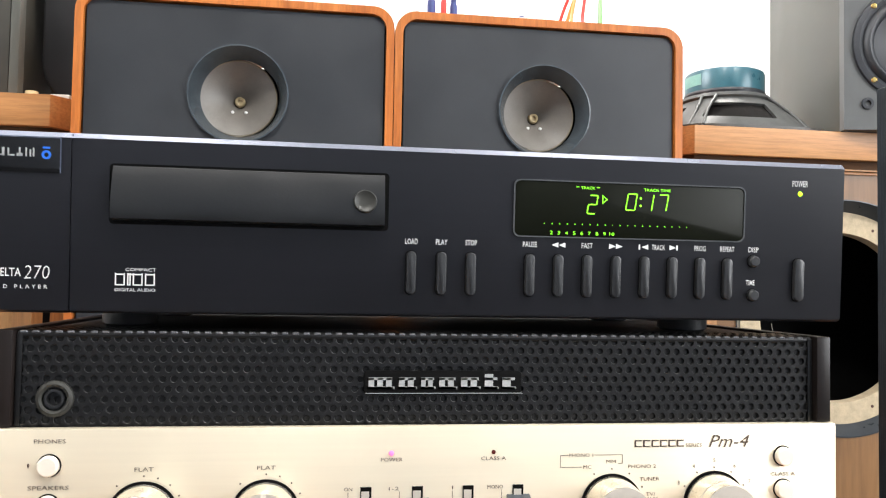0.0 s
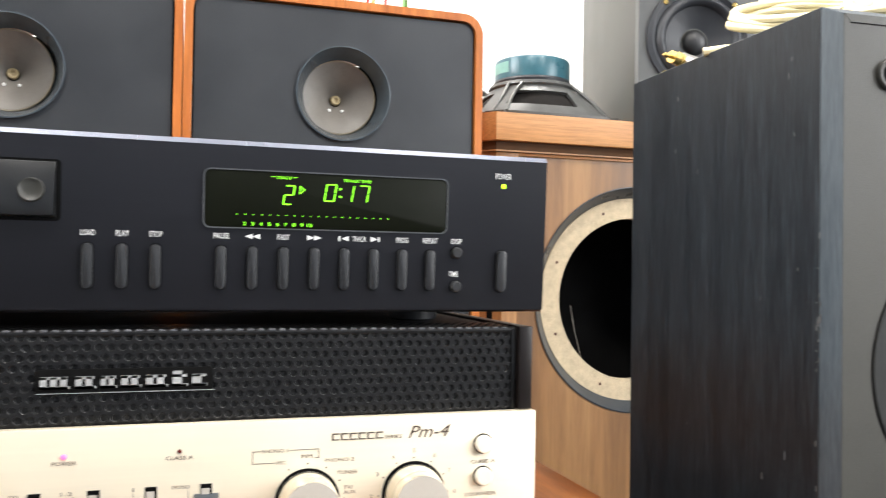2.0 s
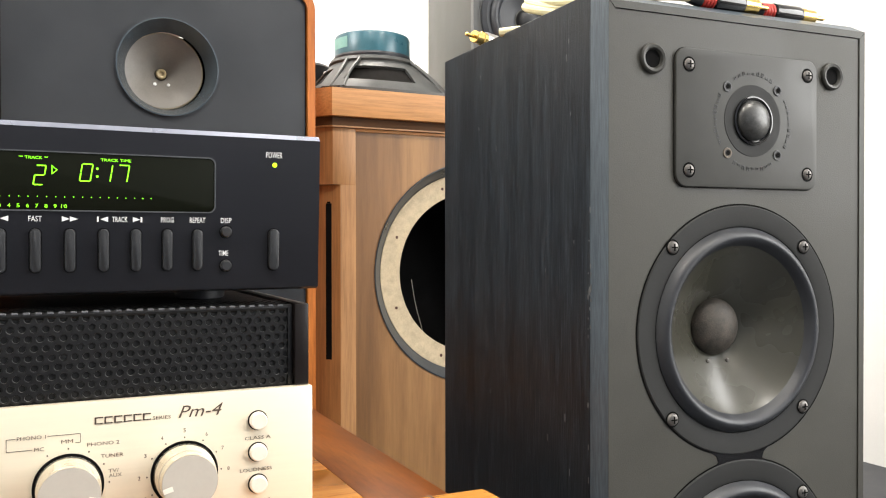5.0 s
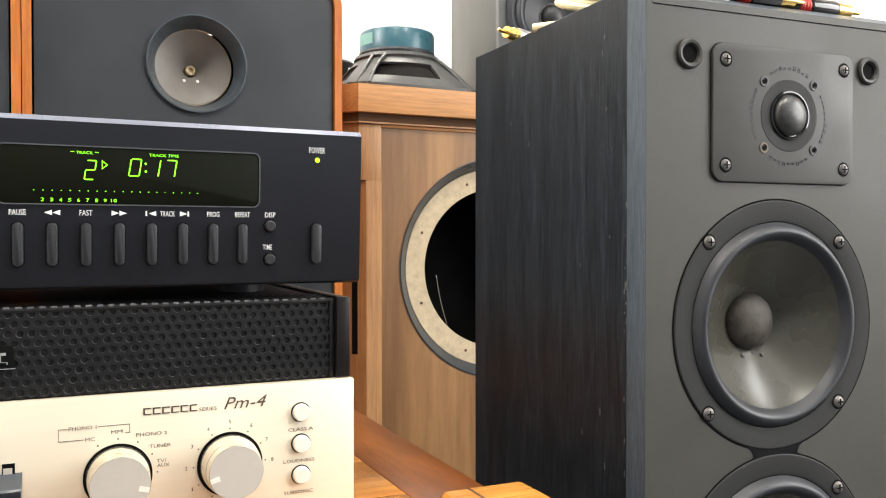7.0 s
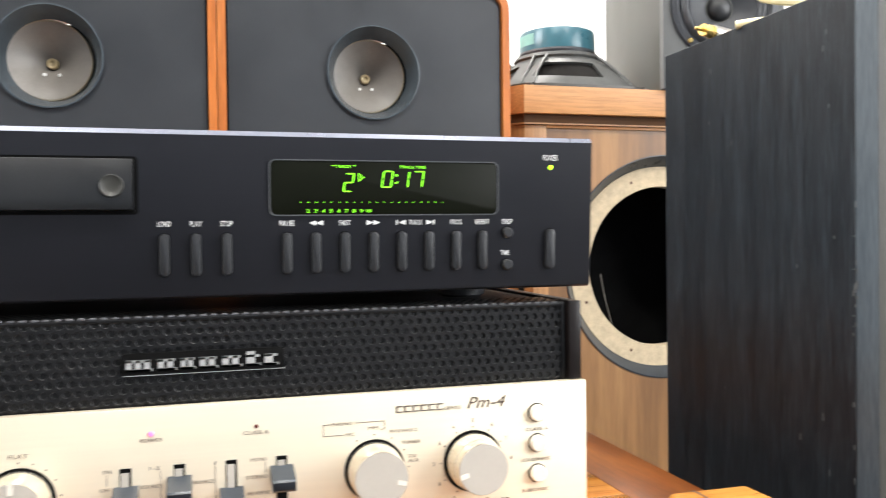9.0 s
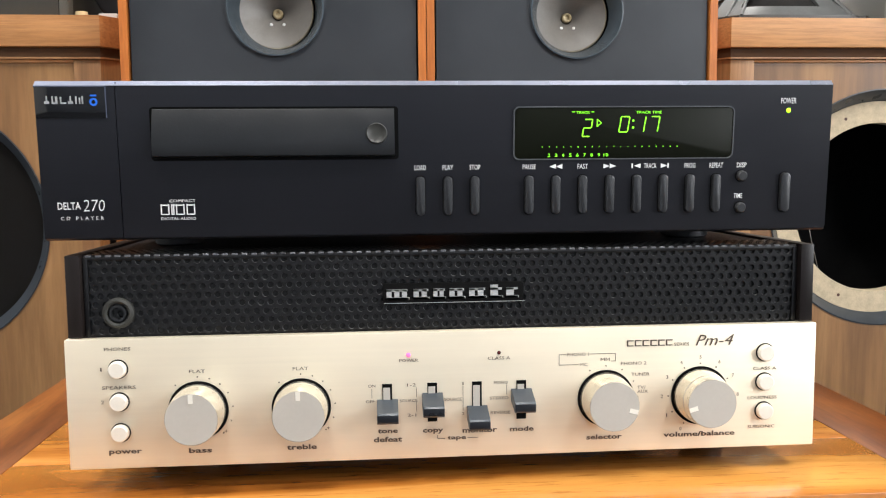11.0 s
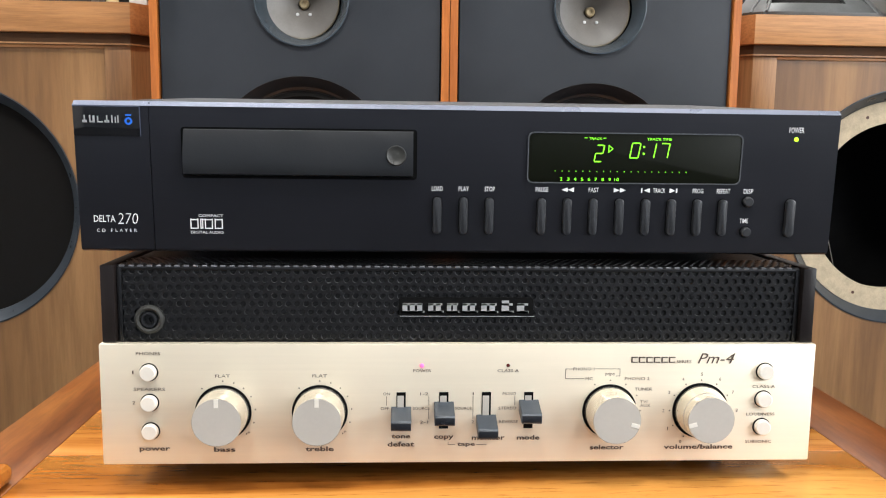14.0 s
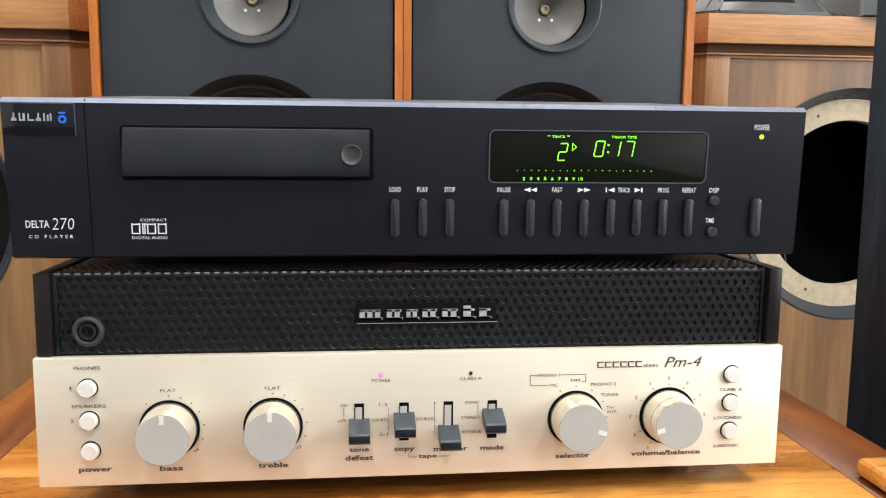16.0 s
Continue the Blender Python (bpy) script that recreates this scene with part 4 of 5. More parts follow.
part("dome", lathe([(0.0134 * math.cos(radians(a)), -0.0004 - 0.0058 * math.sin(radians(a))) for a in range(0, 91, 9)], (DX, TY, TWZ + 0.0004), 40, cap=False), DOME, tp, "dusty grey tweeter dome")
for sx in (-1, 1):
    for sz in (-1, 1):
        at = (TWX - 0.0006 + sx * 0.0503, TY + 0.0004, TWZ + sz * 0.034)
        part("screw_recess", lathe([(0.005, -0.0003), (0.0, -0.0003)], at, 20, cap=False), VOID, tp)
        screw(at, 0.004, tp, BLACKSTEEL)
        c = (DX + sx * 0.0213, TY, TWZ + sz * 0.0218)
        b = part("small_boss", lathe([(0.0036, 0.0), (0.0034, -0.0004), (0.0024, -0.0004), (0.0022, 0.0)], c, 20, cap=False), TANNED if (sx, sz) == (-1, -1) else SATIN, tp)
        part("boss_hole", lathe([(0.0015, -0.0003), (0.0, -0.0003)], c, 12, cap=False), VOID, b)
for mid in (90, 0, 180, 270):
    bm = None
    for k in range(9):
        a = radians(mid - 29 + 7.2 * k)
        hgt = (0.0027, 0.0018, 0.0029, 0.0029, 0.0018, 0.0018, 0.0029, 0.002, 0.0018)[k]
        for q in (-0.0009, 0.0006):
            m = box(q, q + 0.0006, -0.00035, 0.0001, -0.0011, -0.0011 + hgt, 0.0001, 1)
            if q > 0:
                m = join(m, box(-0.0009, 0.0012, -0.00035, 0.0001, -0.0011, -0.0006, 0.0001, 1))
            bmesh.ops.transform(m, matrix=pose(DX + 0.0318 * math.cos(a), TY + 0.0002, TWZ + 0.0318 * math.sin(a), 0, 90 - math.degrees(a), 0), verts=m.verts)
            bm = m if bm is None else join(bm, m)
    part("raised_mark", bm, SATIN, tp, "raised moulded strokes")
for px in (EX + 0.0328, EX + 0.1849):
    k = part("grille_socket", lathe([(0.0098, 0.0004), (0.0096, -0.0018), (0.0084, -0.0026), (0.0068, -0.0022), (0.0058, -0.0006), (0.0056, 0.0)], (px, FY, 0.7807), 32, cap=False), PLATE, tower, "round black grille socket")
    part("socket_bore", lathe([(0.006, -0.0004), (0, -0.0004)], (px, FY, 0.7807), 24, cap=False), VOID, k)
random.seed(5)
for k in range(34):
    y, z = BY + random.uniform(-0.002, 0.0016), random.gauss(0.632, 0.013) if k < 17 else random.uniform(0.5, 0.8)
    if k > 21:
        y = random.uniform(0.0, 0.03) if k < 28 else random.uniform(0.0, 0.16)
    h = random.uniform(0.0008, 0.004) if k < 22 else random.uniform(0.001, 0.005)
    part("chip_mark", box(PX0 - 0.0003, PX0 + 0.0001, y, y + random.uniform(0.0005, 0.0013), z, z + h), SCUFF, tower, "pale scuff in the vinyl")
tower.matrix_basis = pose(EX, EY, 0) @ pose(0, 0, 0, 0, 0, TURN) @ pose(-EX, -EY, 0) @ tower.matrix_basis

# ---- teak-framed loudspeakers behind ----
MIDX = 0.0225


def teak_speaker(x0, x1, lift=0.0):
    cx = (x0 + x1) / 2
    s = thing("teak_loudspeaker", (cx, 0.7, 0), "tall loudspeaker, black baffle in a rounded orange teak frame", "loudspeaker", "pair of teak loudspeakers")
    y0, z0, z1 = 0.575, 0.0, 0.984 + lift
    o = rounded(cx, (z0 + z1) / 2, x1 - x0, z1 - z0, 0.026, 8)
    i = rounded(cx, (z0 + z1) / 2, x1 - x0 - 0.019, z1 - z0 - 0.019, 0.018, 8)
    part("teak_frame", frame_ring(o, i, y0, 0.86), TEAK, s, "rounded orange teak frame")
    i2 = rounded(cx, (z0 + z1) / 2, x1 - x0 - 0.0194, z1 - z0 - 0.0194, 0.0178, 8)
    i3 = rounded(cx, (z0 + z1) / 2, x1 - x0 - 0.03, z1 - z0 - 0.03, 0.013, 8)
    part("shadow_gap", frame_ring(i2, i3, y0 + 0.012, y0 + 0.02), VOID, s)
    by, bx0, bx1 = y0 + 0.005, x0 + 0.0118, x1 - 0.0118
    mz, wz, mx = 0.8695 + lift, 0.664 + lift, cx + 0.0018 - lift
    boards = join(panel_hole(bx0, bx1, 0.785, z1 - 0.0118, mx + 0.0024, mz + 0.001, 0.056, by, by + 0.02), panel_hole(bx0, bx1, z0 + 0.0118, 0.785, cx, wz, 0.112, by, by + 0.02))
    bmesh.ops.delete(boards, geom=[f for f in boards.faces if all(abs(v.co.z - 0.785) < 1e-6 for v in f.verts)], context="FACES_ONLY")
    part("baffle", boards, BAFFLE, s, "matte black baffle")
    # Back board coloured with the dark of the box's inside
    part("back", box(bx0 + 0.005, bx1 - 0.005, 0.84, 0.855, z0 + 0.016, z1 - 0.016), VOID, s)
    m = part("midrange", lathe([(0.0584, 0.0003), (0.0581, -0.0028), (0.0564, -0.003), (0.0532, 0.005), (0.0478, 0.0195), (0.0462, 0.0235)], (mx + 0.0024, by - 0.002, mz + 0.001), 64, cap=False), FLARE, s, "midrange driver, grey paper cone in a black flare")
    part("cone_rim", lathe([(0.0464, 0.0223), (0.0455, 0.0213), (0.0442, 0.0225)], (mx, by, mz + 0.0004), 64, cap=False), RIMGLUE, m)
    part("cone", lathe([(0.0445, 0.022), (0.036, 0.0262), (0.024, 0.0335), (0.0125, 0.0425), (0.007, 0.0472)], (mx, by, mz + 0.0008), 64, cap=False), PAPER, m, "dusty grey-brown paper cone")
    part("cone_tip", lathe([(0.0066, 0.0472), (0.006, 0.043), (0.0048, 0.0422), (0.003, 0.0426), (0.0024, 0.045), (0, 0.0455)], (mx, by, mz + 0.0014), 24, cap=False), TANBOSS, m)
    for sx in (-0.008, 0.008):
        part("solder_dot", lathe([(0, -0.0016), (0.0018, -0.0008), (0.0022, 0.0012)], (mx + sx, by + 0.0392, mz - 0.0125), 12, cap=False), WHITE, m)
    w = part("woofer", lathe([(0.1135, 0.0003), (0.113, -0.0012), (0.1095, 0.002), (0.101, 0.014), (0.097, 0.016)], (cx, by, wz), 64, cap=False), SATIN, s, "black woofer in a flared opening")
    part("cone", lathe([(0.0975, 0.0155), (0.09, 0.013), (0.083, 0.018), (0.03, 0.06), (0.0, 0.052)], (cx, by, wz), 64, cap=False), UMBER, w)
    part("cone_rim", lathe([(0.0975, 0.0158), (0.0962, 0.0148), (0.0948, 0.0158)], (cx, by, wz), 64, cap=False), SATIN, w)
    return s


teak_speaker(MIDX + 0.0005, 0.387)
teak_speaker(-0.342, MIDX - 0.0005, 0.003)

# ---- walnut cabinets with open driver holes ----


def walnut_cabinet(side, ring, top, hx, hz, note):
    """side 1: stands to the east of the middle, -1: to the west."""
    def X(d):
        return MIDX + side * d

    def span(a, b):
        return sorted((X(a), X(b)))
    cab = thing("walnut_cabinet", (X(0.615), 0.78, 0), note, "speaker cabinet", "pair of walnut cabinets")
    fy = 0.626
    l0, l1, c0, c1 = 0.404, 0.843, 0.368, 0.879
    d = l0 - c0

    def outline(g):
        pts = [(X(l0 - g * 0.4), fy - g), (X(l1 + g * 0.4), fy - g), (X(c1 + g), fy + d - g * 0.4), (X(c1 + g), 0.98), (X(c0 - g * 0.2), 0.98), (X(c0 - g * 0.2), fy + d - g * 0.4)]
        return pts if side > 0 else pts[::-1]
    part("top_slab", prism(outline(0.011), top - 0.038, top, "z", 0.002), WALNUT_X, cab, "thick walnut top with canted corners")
    part("cove_moulding", prism(outline(0.004), top - 0.0495, top - 0.0382, "z"), COVE, cab, "moulding under the top, slab shade put into its colour")
    part("bead", prism(outline(0.0046), top - 0.0518, top - 0.0497, "z"), WALNUT_Z, cab)
    zt = top - 0.052
    r = 0.1605
    a, b = span(l0 + 0.033, l1 - 0.033)
    part("front_panel", panel_hole(a, b, 0.06, zt - 0.004, hx, hz, r, fy + 0.004, fy + 0.022, 96), WALNUT, cab, "walnut veneered front panel")
    for p, q in ((l0, l0 + 0.0326), (l1 - 0.0326, l1)):
        u, v = span(p, q)
        part("stile", box(u, v, fy, fy + 0.02, zt - 0.077, zt, 0.001), WALNUT_Z, cab)
        u, v = span(p + 0.0107 if p == l0 else p, q if p == l0 else q - 0.0107)
        part("stile", box(u, v, fy, fy + 0.018, 0.0, zt - 0.0768), WALNUT_Z, cab)
    u, v = span(l0 + 0.0328, l1 - 0.0328)
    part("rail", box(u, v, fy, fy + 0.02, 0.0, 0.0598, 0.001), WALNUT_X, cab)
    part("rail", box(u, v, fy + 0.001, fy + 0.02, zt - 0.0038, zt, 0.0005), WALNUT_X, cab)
    part("hole_bevel", lathe([(r + 0.0006, -0.0012), (r - 0.001, -0.0016), (r - 0.0145, 0.0165), (r - 0.0148, 0.0195)], (hx, fy + 0.004, hz), 96, cap=False), CHARCOAL, cab, "grey painted bevel of the driver hole")
    rr = r - 0.0149
    if ring:
        part("mounting_ring", lathe([(rr, 0.016), (0.1165, 0.016), (0.116, 0.017), (0.116, 0.035), (rr, 0.035), (rr, 0.016)], (hx, fy + 0.004, hz), 96, cap=False), CHIP, cab, "raw chipboard mounting ring")
        for k in range(8):
            t = radians(22 + 45 * k)
            part("screw_hole", lathe([(0.0022, -0.0002), (0, -0.0002)], (hx + 0.131 * math.cos(t), fy + 0.0198, hz + 0.131 * math.sin(t)), 12, cap=False), INLAY, cab)
    else:
        part("felt_board", lathe([(rr, 0.0195), (0.0, 0.026)], (hx, fy + 0.004, hz), 64, cap=False), UMBER, cab, "brown-black board behind the hole")
    # canted corners with a routed vent slot, then the sides
    for base, way in ((l0, -1), (l1, 1)):
        e = base + way * d
        p0, p1 = Vector((X(base), fy, 0)), Vector((X(e), fy + d, 0))
        run = (p1 - p0)
        length = run.length
        along = run.normalized()
        out = Vector((-along.y, along.x, 0))
        if out.y > 0:
            out = -out
        def plank(s0, s1, z0, z1, deep=0.014, sink=0.0):
            bm = bmesh.new()
            vs = []
            for zz in (z0, z1):
                for s, q in ((s0, sink), (s1, sink), (s1, deep + sink), (s0, deep + sink)):
                    vs.append(bm.verts.new(p0 + along * s * length - out * q + Vector((0, 0, zz))))
            for f in ((0, 1, 2, 3), (4, 5, 6, 7), (0, 1, 5, 4), (1, 2, 6, 5), (2, 3, 7, 6), (3, 0, 4, 7)):
                bm.faces.new([vs[k] for k in f])
            bmesh.ops.recalc_face_normals(bm, faces=bm.faces[:])
            return bm
        part("canted_post", plank(0.0, 1.0, zt - 0.077, zt), WALNUT_Z, cab)
        part("canted_inset", plank(-0.146, 1.0, 0.0, zt - 0.0772, 0.008, 0.0075), WALNUT_Z, cab)
        part("vent_slot", plank(0.116, 0.283, 0.505, 0.717, 0.0006, 0.0071), VOID, cab, "narrow dark vent slot")
        part("vent_slot", plank(0.15, 0.249, 0.7171, 0.7195, 0.0006, 0.0071), VOID, cab)
        u, v = sorted((X(e), X(e - way * 0.016)))
        part("side_panel", box(u, v, fy + d + 0.0005, 0.975, 0.0, zt), WALNUT, cab)
    u, v = span(c0 + 0.017, c1 - 0.017)
    # Back and inner sheet carry the cabinet's inner shade in their colour
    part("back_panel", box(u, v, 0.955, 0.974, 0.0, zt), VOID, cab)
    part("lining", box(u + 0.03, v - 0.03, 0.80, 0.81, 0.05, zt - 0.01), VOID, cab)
    return cab


SLAB, SLAB_W = 0.871, 0.87
east = walnut_cabinet(1, True, SLAB, 0.648, 0.62, "walnut loudspeaker cabinet with an empty round driver hole")
walnut_cabinet(-1, False, SLAB_W, -0.6145, 0.611, "walnut loudspeaker cabinet with a dark boarded driver hole")
part("loose_wire", tube([(0.60, 0.70, 0.50), (0.575, 0.66, 0.53), (0.558, 0.65, 0.575), (0.556, 0.66, 0.61)], 0.0006), PAPER, east)

# ---- things on the cabinets ----
drv = thing("loose_woofer", (0.5245, 0.735, SLAB), "loose woofer lying face down, teal magnet and grey basket", "loudspeaker driver")
DXc, DYc = 0.5245, 0.735
half = 0.108
ring_pts = rounded(DXc, DYc, half * 2, half * 2, 0.05, 6)
part("mounting_flange", prism(ring_pts, SLAB + 0.0002, SLAB + 0.0062, "z", 0.001), CAST, drv)
for k in range(4):
    a = radians(45 + 90 * k)
    part("flange_ear", prism([(DXc + 0.115 * math.cos(a + s) * q, DYc + 0.115 * math.sin(a + s) * q) for s, q in ((-0.16, 0.9), (-0.1, 1.2), (0.1, 1.2), (0.16, 0.9))], SLAB + 0.0004, SLAB + 0.0058, "z"), CAST, drv)
part("basket_neck", lathe([(0.062, 0.0555), (0.0655, 0.061), (0.063, 0.066), (0.05, 0.0675)], (DXc, DYc, SLAB - 0.003), 48, "z", False), CAST, drv)
bk, rings, SEG, LEV = bmesh.new(), [], 64, 8
for q in range(LEV + 1):
    f = q / LEV
    ring = []
    for k in range(SEG):
        a = 2 * math.pi * (k + 0.5) / SEG
        c, n = math.cos(a), math.sin(a)
        square = 0.1 / (abs(c) ** 5 + abs(n) ** 5) ** 0.2
        r = square * (1 - f) + 0.063 * f
        ring.append(bk.verts.new((DXc + r * c, DYc + r * n, SLAB + 0.0055 + 0.05 * f ** 0.86)))
    rings.append(ring)
for q in range(LEV):
    for k in range(SEG):
        off = abs((k + 3.0 - SEG / 8) % (SEG / 4) - SEG / 8)
        if 2 <= q <= 5 and off < 5.6:
            continue
        m = (k + 1) % SEG
        bk.faces.new((rings[q][k], rings[q][m], rings[q + 1][m], rings[q + 1][k]))
bmesh.ops.recalc_face_normals(bk, faces=bk.faces[:])
bmesh.ops.solidify(bk, geom=bk.faces[:], thickness=0.004)
part("basket", bk, CAST, drv, "cast basket with four wide windows")
for k in range(4):
    for sgn in (-1, 1):
        a0, a1 = radians(45 + 90 * k + sgn * 5), radians(45 + 90 * k + sgn * 9)
        part("basket_rib", tube([(DXc + 0.119 * math.cos(a0), DYc + 0.119 * math.sin(a0), SLAB + 0.008), (DXc + 0.094 * math.cos(a0), DYc + 0.094 * math.sin(a0), SLAB + 0.034), (DXc + 0.066 * math.cos(a1), DYc + 0.066 * math.sin(a1), SLAB + 0.058)], 0.0022, 8, 4), CAST, drv)
part("cone_back", lathe([(0.0985, 0.0065), (0.091, 0.02), (0.056, 0.056)], (DXc, DYc, SLAB), 48, "z", False), UMBER, drv)
mag = part("magnet", lathe([(0.05, 0.068), (0.055, 0.0685), (0.0565, 0.0705), (0.0565, 0.099), (0.055, 0.1025), (0.052, 0.104), (0.0, 0.104)], (DXc, DYc, SLAB - 0.003), 64, "z", False), TEAL, drv, "teal enamelled magnet cover")
part("gasket", lathe([(0.057, 0.0675), (0.0577, 0.0705), (0.0568, 0.0735)], (DXc, DYc, SLAB - 0.003), 64, "z", False), RUBBER, drv)
st = bmesh.new()
rows = []
for k in range(9):
    a = radians(168 + 5.2 * k)
    rows.append([st.verts.new((DXc + 0.0568 * math.cos(a), DYc + 0.0568 * math.sin(a), SLAB + z)) for z in (0.078, 0.094)])
for p, q in zip(rows, rows[1:]):
    st.faces.new((p[0], q[0], q[1], p[1]))
part("sticker", st, PALEGREEN, mag, "pale green sticker")
# a second driver lies behind it
dr2 = thing("small_woofer", (0.44, 0.88, SLAB), "small black driver lying behind the teal woofer", "loudspeaker driver")
part("basket", lathe([(0.066, 0.0003), (0.068, 0.004), (0.064, 0.007), (0.05, 0.036), (0.053, 0.038), (0.0565, 0.041), (0.0565, 0.074), (0.053, 0.078), (0.0, 0.079)], (0.449, 0.88, SLAB), 32, "z", False), SATIN, dr2)
part("terminal", box(0.478, 0.498, 0.828, 0.84, SLAB + 0.058, SLAB + 0.065, 0.001), WHITE, dr2)

# grey bookshelf speaker turned a little towards the listener
GX, GY, GT = 0.629, 0.605, -12.5
shelf = thing("bookshelf_speaker", (GX, GY, SLAB), "grey bookshelf loudspeaker with a brass-screwed black woofer", "loudspeaker", turn=GT)


def lpart(name, bm, material, parent, label=""):
    return part(name, bm, material, parent, label, True)


GW, GD, GH = 0.174, 0.31, 0.36
lpart("cabinet", box(0.0, GW, 0.016, GD, 0.0005, GH, 0.002), GREYSIDE, shelf, "pale grey vinyl cabinet")
lpart("front", panel_hole(0.0, GW, 0.001, GH, GW / 2, 0.117, 0.066, 0.0, 0.0155), GREYFACE, shelf, "grey front board")
wf = lpart("woofer", lathe([(0.0765, 0.0), (0.076, -0.004), (0.069, -0.005), (0.063, -0.0015)] + [(0.063 - 0.014 * k / 8, -0.0015 - 0.006 * math.sin(math.pi * k / 8)) for k in range(9)] + [(0.048, 0.001), (0.02, 0.016), (0.018, 0.0165)], (GW / 2, 0.0, 0.117), 56, cap=False), RUBBER, shelf, "black woofer with a wide surround")
lpart("dust_cap", lathe([(0.0185 * math.cos(radians(a)), 0.0165 - 0.011 * math.sin(radians(a))) for a in range(0, 91, 15)], (GW / 2, 0.0, 0.117), 32, cap=False), SATIN, wf)
for k in range(4):
    a = radians(45 + 90 * k)
    lpart("brass_screw", lathe([(0, -0.0022), (0.003, -0.0018), (0.0042, 0.0005)], (GW / 2 + 0.0705 * math.cos(a), -0.0046, 0.117 + 0.0705 * math.sin(a)), 14, cap=False), GOLDPLATE, wf)
lpart("grille_socket", lathe([(0.008, 0.0), (0.0075, -0.003), (0.004, -0.003), (0.0035, 0.002)], (0.03, 0.0, 0.036), 24, cap=False), RUBBER, shelf)
lpart("tweeter", lathe([(0.045, 0.0), (0.0445, -0.003), (0.02, -0.003), (0.014, 0.0), (0.012, -0.004), (0, -0.009)], (GW / 2, 0.0, 0.275), 40, cap=False), SATIN, shelf)

# west cabinet: two dark monitors and small fittings
mon = thing("dark_monitor", (-0.56, 0.76, SLAB_W), "dark grey monitor cabinet with a pale corner strip", "loudspeaker")
part("cabinet", box(-0.70, -0.4335, 0.64, 0.90, SLAB_W + 0.0004, 1.25, 0.002), VINYL, mon)
part("corner_strip", box(-0.433, -0.4225, 0.64, 0.66, SLAB_W + 0.0004, 1.25, 0.001), GREYSIDE, mon)
mon2 = thing("black_moulded_speaker", (-0.385, 0.80, SLAB_W), "black moulded speaker with a curved lower edge", "loudspeaker")
prof = [(-0.42, 1.2), (-0.42, SLAB_W + 0.06), (-0.416, SLAB_W + 0.042), (-0.406, SLAB_W + 0.024), (-0.39, SLAB_W + 0.009), (-0.372, SLAB_W + 0.0004), (-0.357, SLAB_W + 0.0004), (-0.357, 1.2)]
part("shell", prism(prof, 0.71, 0.88, "y", 0.006, 3), SATIN, mon2)
nut = solid("terminal_block", lathe([(0.008, 0.0), (0.0085, 0.002), (0.0075, 0.011), (0.0, 0.012)], (-0.411, 0.655, SLAB_W), 18, "z"), CREAM, "small cream plastic terminal on the cabinet top", "terminal")
tag = solid("white_card", box(-0.392, -0.369, 0.66, 0.675, SLAB_W + 0.0002, SLAB_W + 0.0105, 0.001), WHITE, "small white block on the cabinet top", "block")

# ---- clutter on the teak loudspeakers ----
TZ2 = 0.984
dish = thing("white_tray", (0.205, 0.72, TZ2), "shallow white oval tray", "tray")
tr = lathe([(0.0, 0.002), (0.085, 0.002), (0.098, 0.008), (0.102, 0.016), (0.104, 0.0155), (0.1, 0.006), (0.086, 0.0002), (0.0, 0.0002)], (0.205, 0.72, TZ2), 48, "z", False)
part("dish", tr, WHITE, dish)
random.seed(11)
for k, (x, y, w, h, m, say) in enumerate(((0.05, 0.66, 0.02, 0.05, GOLDPLATE, "gold"), (0.078, 0.67, 0.011, 0.06, NAVY, "navy"), (0.094, 0.668, 0.008, 0.06, REDP, "red"), (0.108, 0.672, 0.01, 0.055, NAVY, "navy"), (0.225, 0.60, 0.012, 0.06, NAVY, "navy"), (0.243, 0.603, 0.009, 0.06, REDP, "red"))):
    b = thing("small_bottle", (x, y if k < 4 else y + 0.17, TZ2), say + " capped small bottle on a loudspeaker top", "bottle", "small bottles")
    yy = y if k < 4 else y + 0.17
    part("body", lathe([(w / 2 * 0.9, 0.0002), (w / 2, 0.002), (w / 2, h * 0.75), (w / 3, h * 0.85), (w / 3, h)], (x, yy, TZ2), 20, "z"), WHITE if say == "gold" else m, b)
    part("cap", lathe([(w / 2.6, h * 0.88), (w / 2.6, h * 1.12), (0, h * 1.13)], (x, yy, TZ2), 20, "z"), m, b)
for pts, m, say in ((((0.265, 0.6, TZ2 + 0.0022), (0.268, 0.615, TZ2 + 0.02), (0.275, 0.63, TZ2 + 0.06), (0.268, 0.66, TZ2 + 0.07), (0.258, 0.69, TZ2 + 0.03), (0.262, 0.70, TZ2 + 0.0022)), REDP, "red"), (((0.287, 0.60, TZ2 + 0.0022), (0.292, 0.615, TZ2 + 0.03), (0.30, 0.64, TZ2 + 0.06), (0.31, 0.67, TZ2 + 0.0022)), GREENP, "green"), (((0.248, 0.60, TZ2 + 0.0022), (0.252, 0.61, TZ2 + 0.02), (0.262, 0.63, TZ2 + 0.05), (0.255, 0.67, TZ2 + 0.0022)), ORANGEP, "orange")):
    solid("loose_cable", tube(pts, 0.0022), m, say + " loose cable end on a loudspeaker top", "cable")

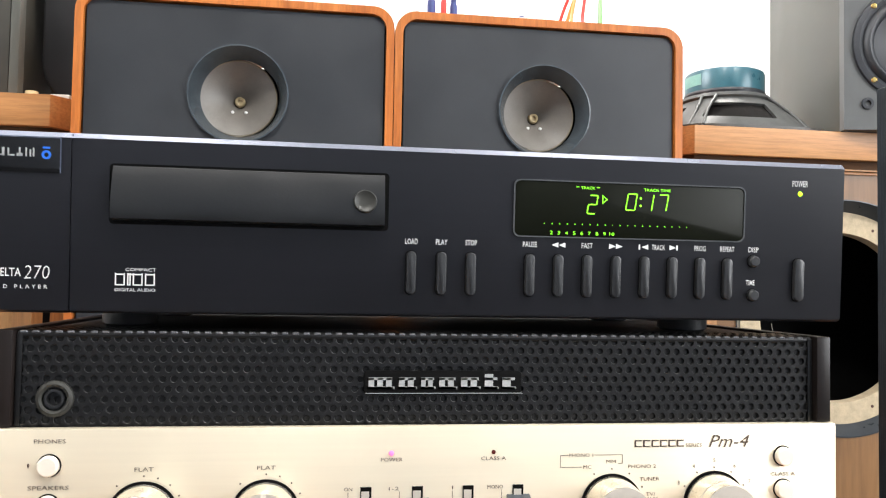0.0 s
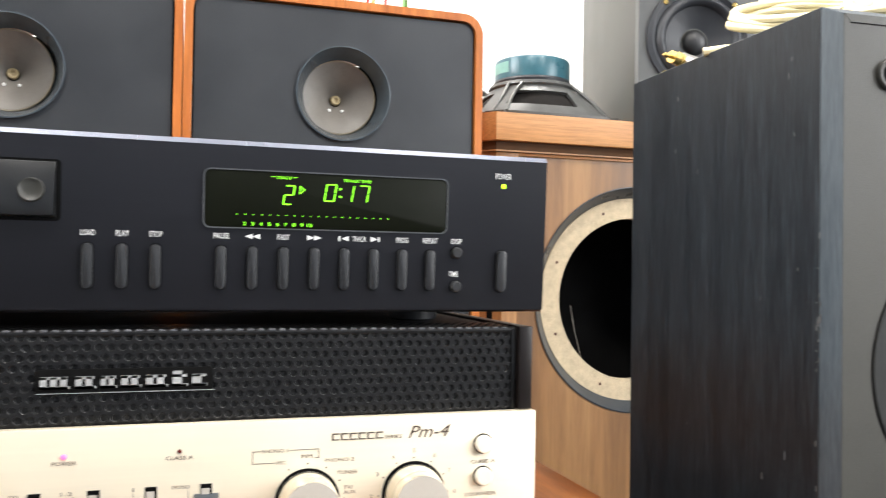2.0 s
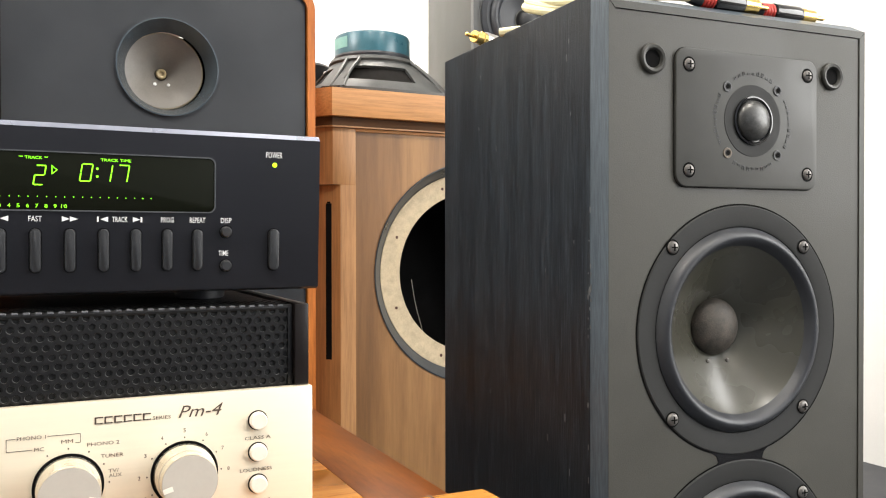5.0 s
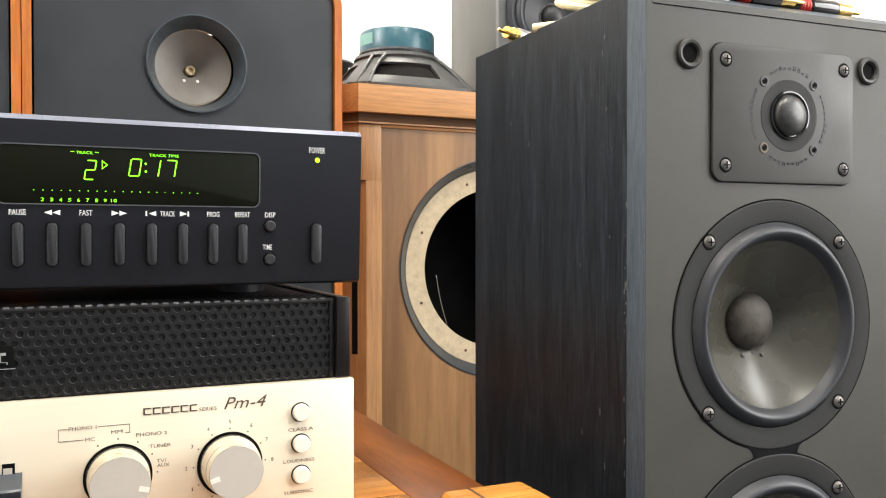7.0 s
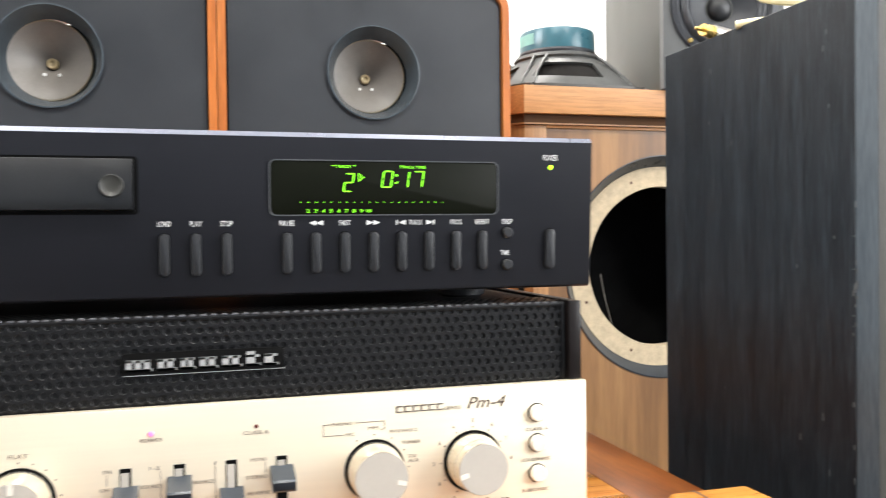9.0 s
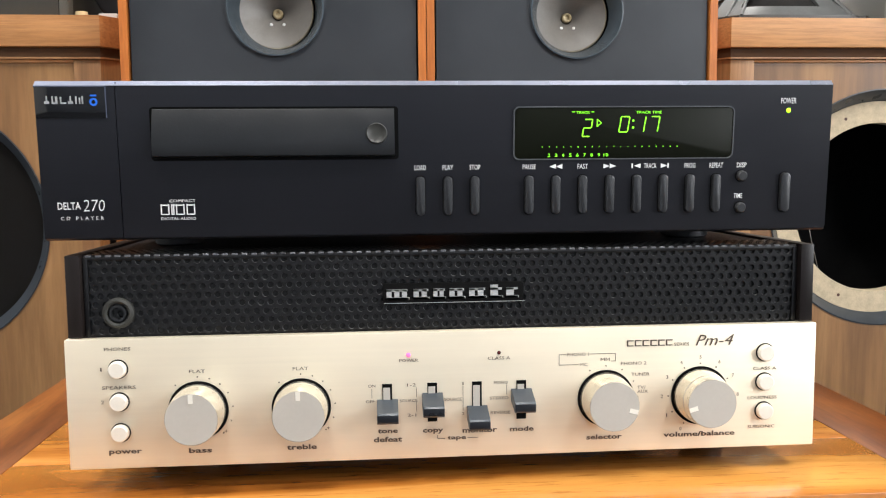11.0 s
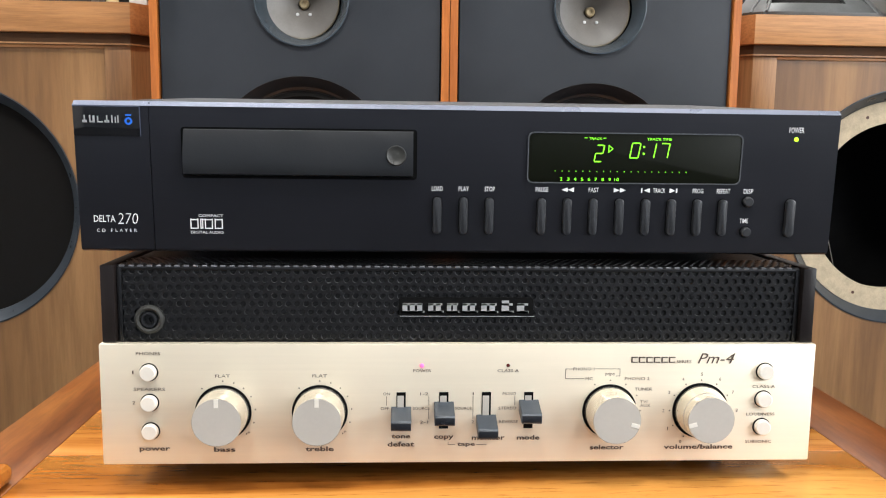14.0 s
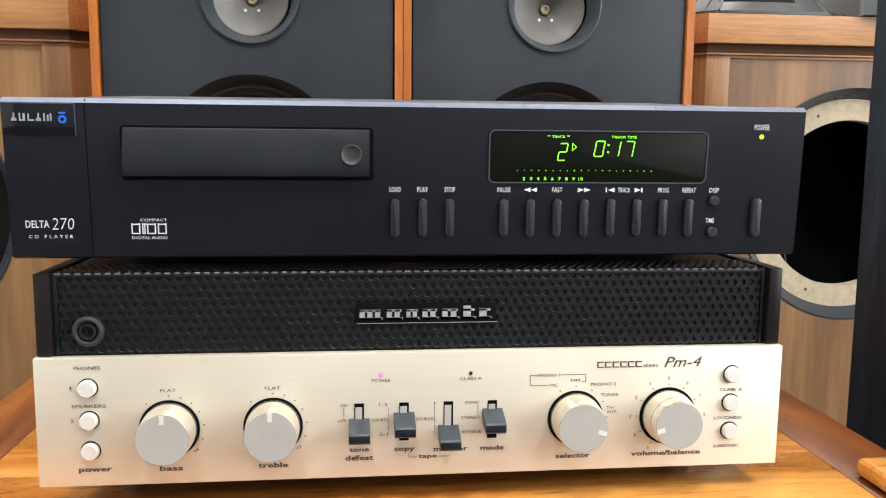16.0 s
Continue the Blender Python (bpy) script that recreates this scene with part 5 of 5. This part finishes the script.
# ---- cables on the tower loudspeaker ----
TT = PZ
coil = []
for k in range(46):
    a = 2 * math.pi * k / 15
    coil.append((0.455 + (0.04 + 0.004 * math.sin(k * 1.3)) * math.cos(a), 0.085 + (0.052 + 0.004 * math.cos(k)) * math.sin(a), TT + 0.0038 + 0.0036 * k / 15 + 0.021 * (1 + math.sin(a + 0.6))))
coil += [(0.455, 0.03, TT + 0.0035), (0.43, 0.005, TT + 0.0035), (0.446, -0.01, TT + 0.005), (0.468, -0.0118, TT + 0.0066)]
solid("speaker_cable", tube(coil, 0.0033, 10, 4), CREAM, "coiled pale yellow cable on the tower loudspeaker", "cable")
solid("speaker_cable", tube([(0.395, 0.115, TT + 0.0035), (0.41, 0.10, TT + 0.0035), (0.44, 0.105, TT + 0.004), (0.47, 0.13, TT + 0.0035), (0.53, 0.12, TT + 0.0035), (0.56, 0.06, TT + 0.0035), (0.535, 0.012, TT + 0.004)], 0.0033, 10, 5), CREAM, "pale yellow cable lying on the tower loudspeaker", "cable")


def phono_plug(at, turn, redring, shell=GLOSS):
    p = thing("phono_plug", at, "black and gold phono plug with a " + ("red" if redring else "black") + " collar", "plug", "phono plugs", turn=turn)
    # local: along +x, lying down
    def rod(prof):
        bm = lathe(prof, (0, 0, 0), 20, "z")
        bmesh.ops.transform(bm, matrix=pose(0, 0, 0.0064, 0, 90, 0), verts=bm.verts)
        return bm
    lpart("strain_relief", rod([(0.0034, -0.0205), (0.0054, -0.0115), (0.005, -0.0105)]), RUBBER, p)
    for k in range(4):
        e = -0.0104 + 0.0026 * k
        lpart("collar", rod([(0.0052, e), (0.0057, e + 0.0005), (0.0057, e + 0.0018), (0.0052, e + 0.0023)]), REDP if redring else RUBBER, p)
    lpart("barrel", rod([(0.0055, 0.0003), (0.0063, 0.001), (0.0063, 0.023), (0.0056, 0.025)]), shell, p)
    lpart("gold_shell", rod([(0.0056, 0.0253), (0.0056, 0.0292), (0.005, 0.0295), (0.005, 0.038), (0.0046, 0.0385)]), GOLDPLATE, p)
    lpart("pin", rod([(0.0016, 0.0387), (0.0016, 0.048), (0.0008, 0.0495)]), GOLDPLATE, p)
    return p


phono_plug((0.489, -0.0115, TT), -3, True)
phono_plug((0.531, 0.006, TT), -8, False)
phono_plug((0.43, 0.175, TT + 0.004), 205, False, STEEL)
phono_plug((0.548, -0.008, TT), -4, True)
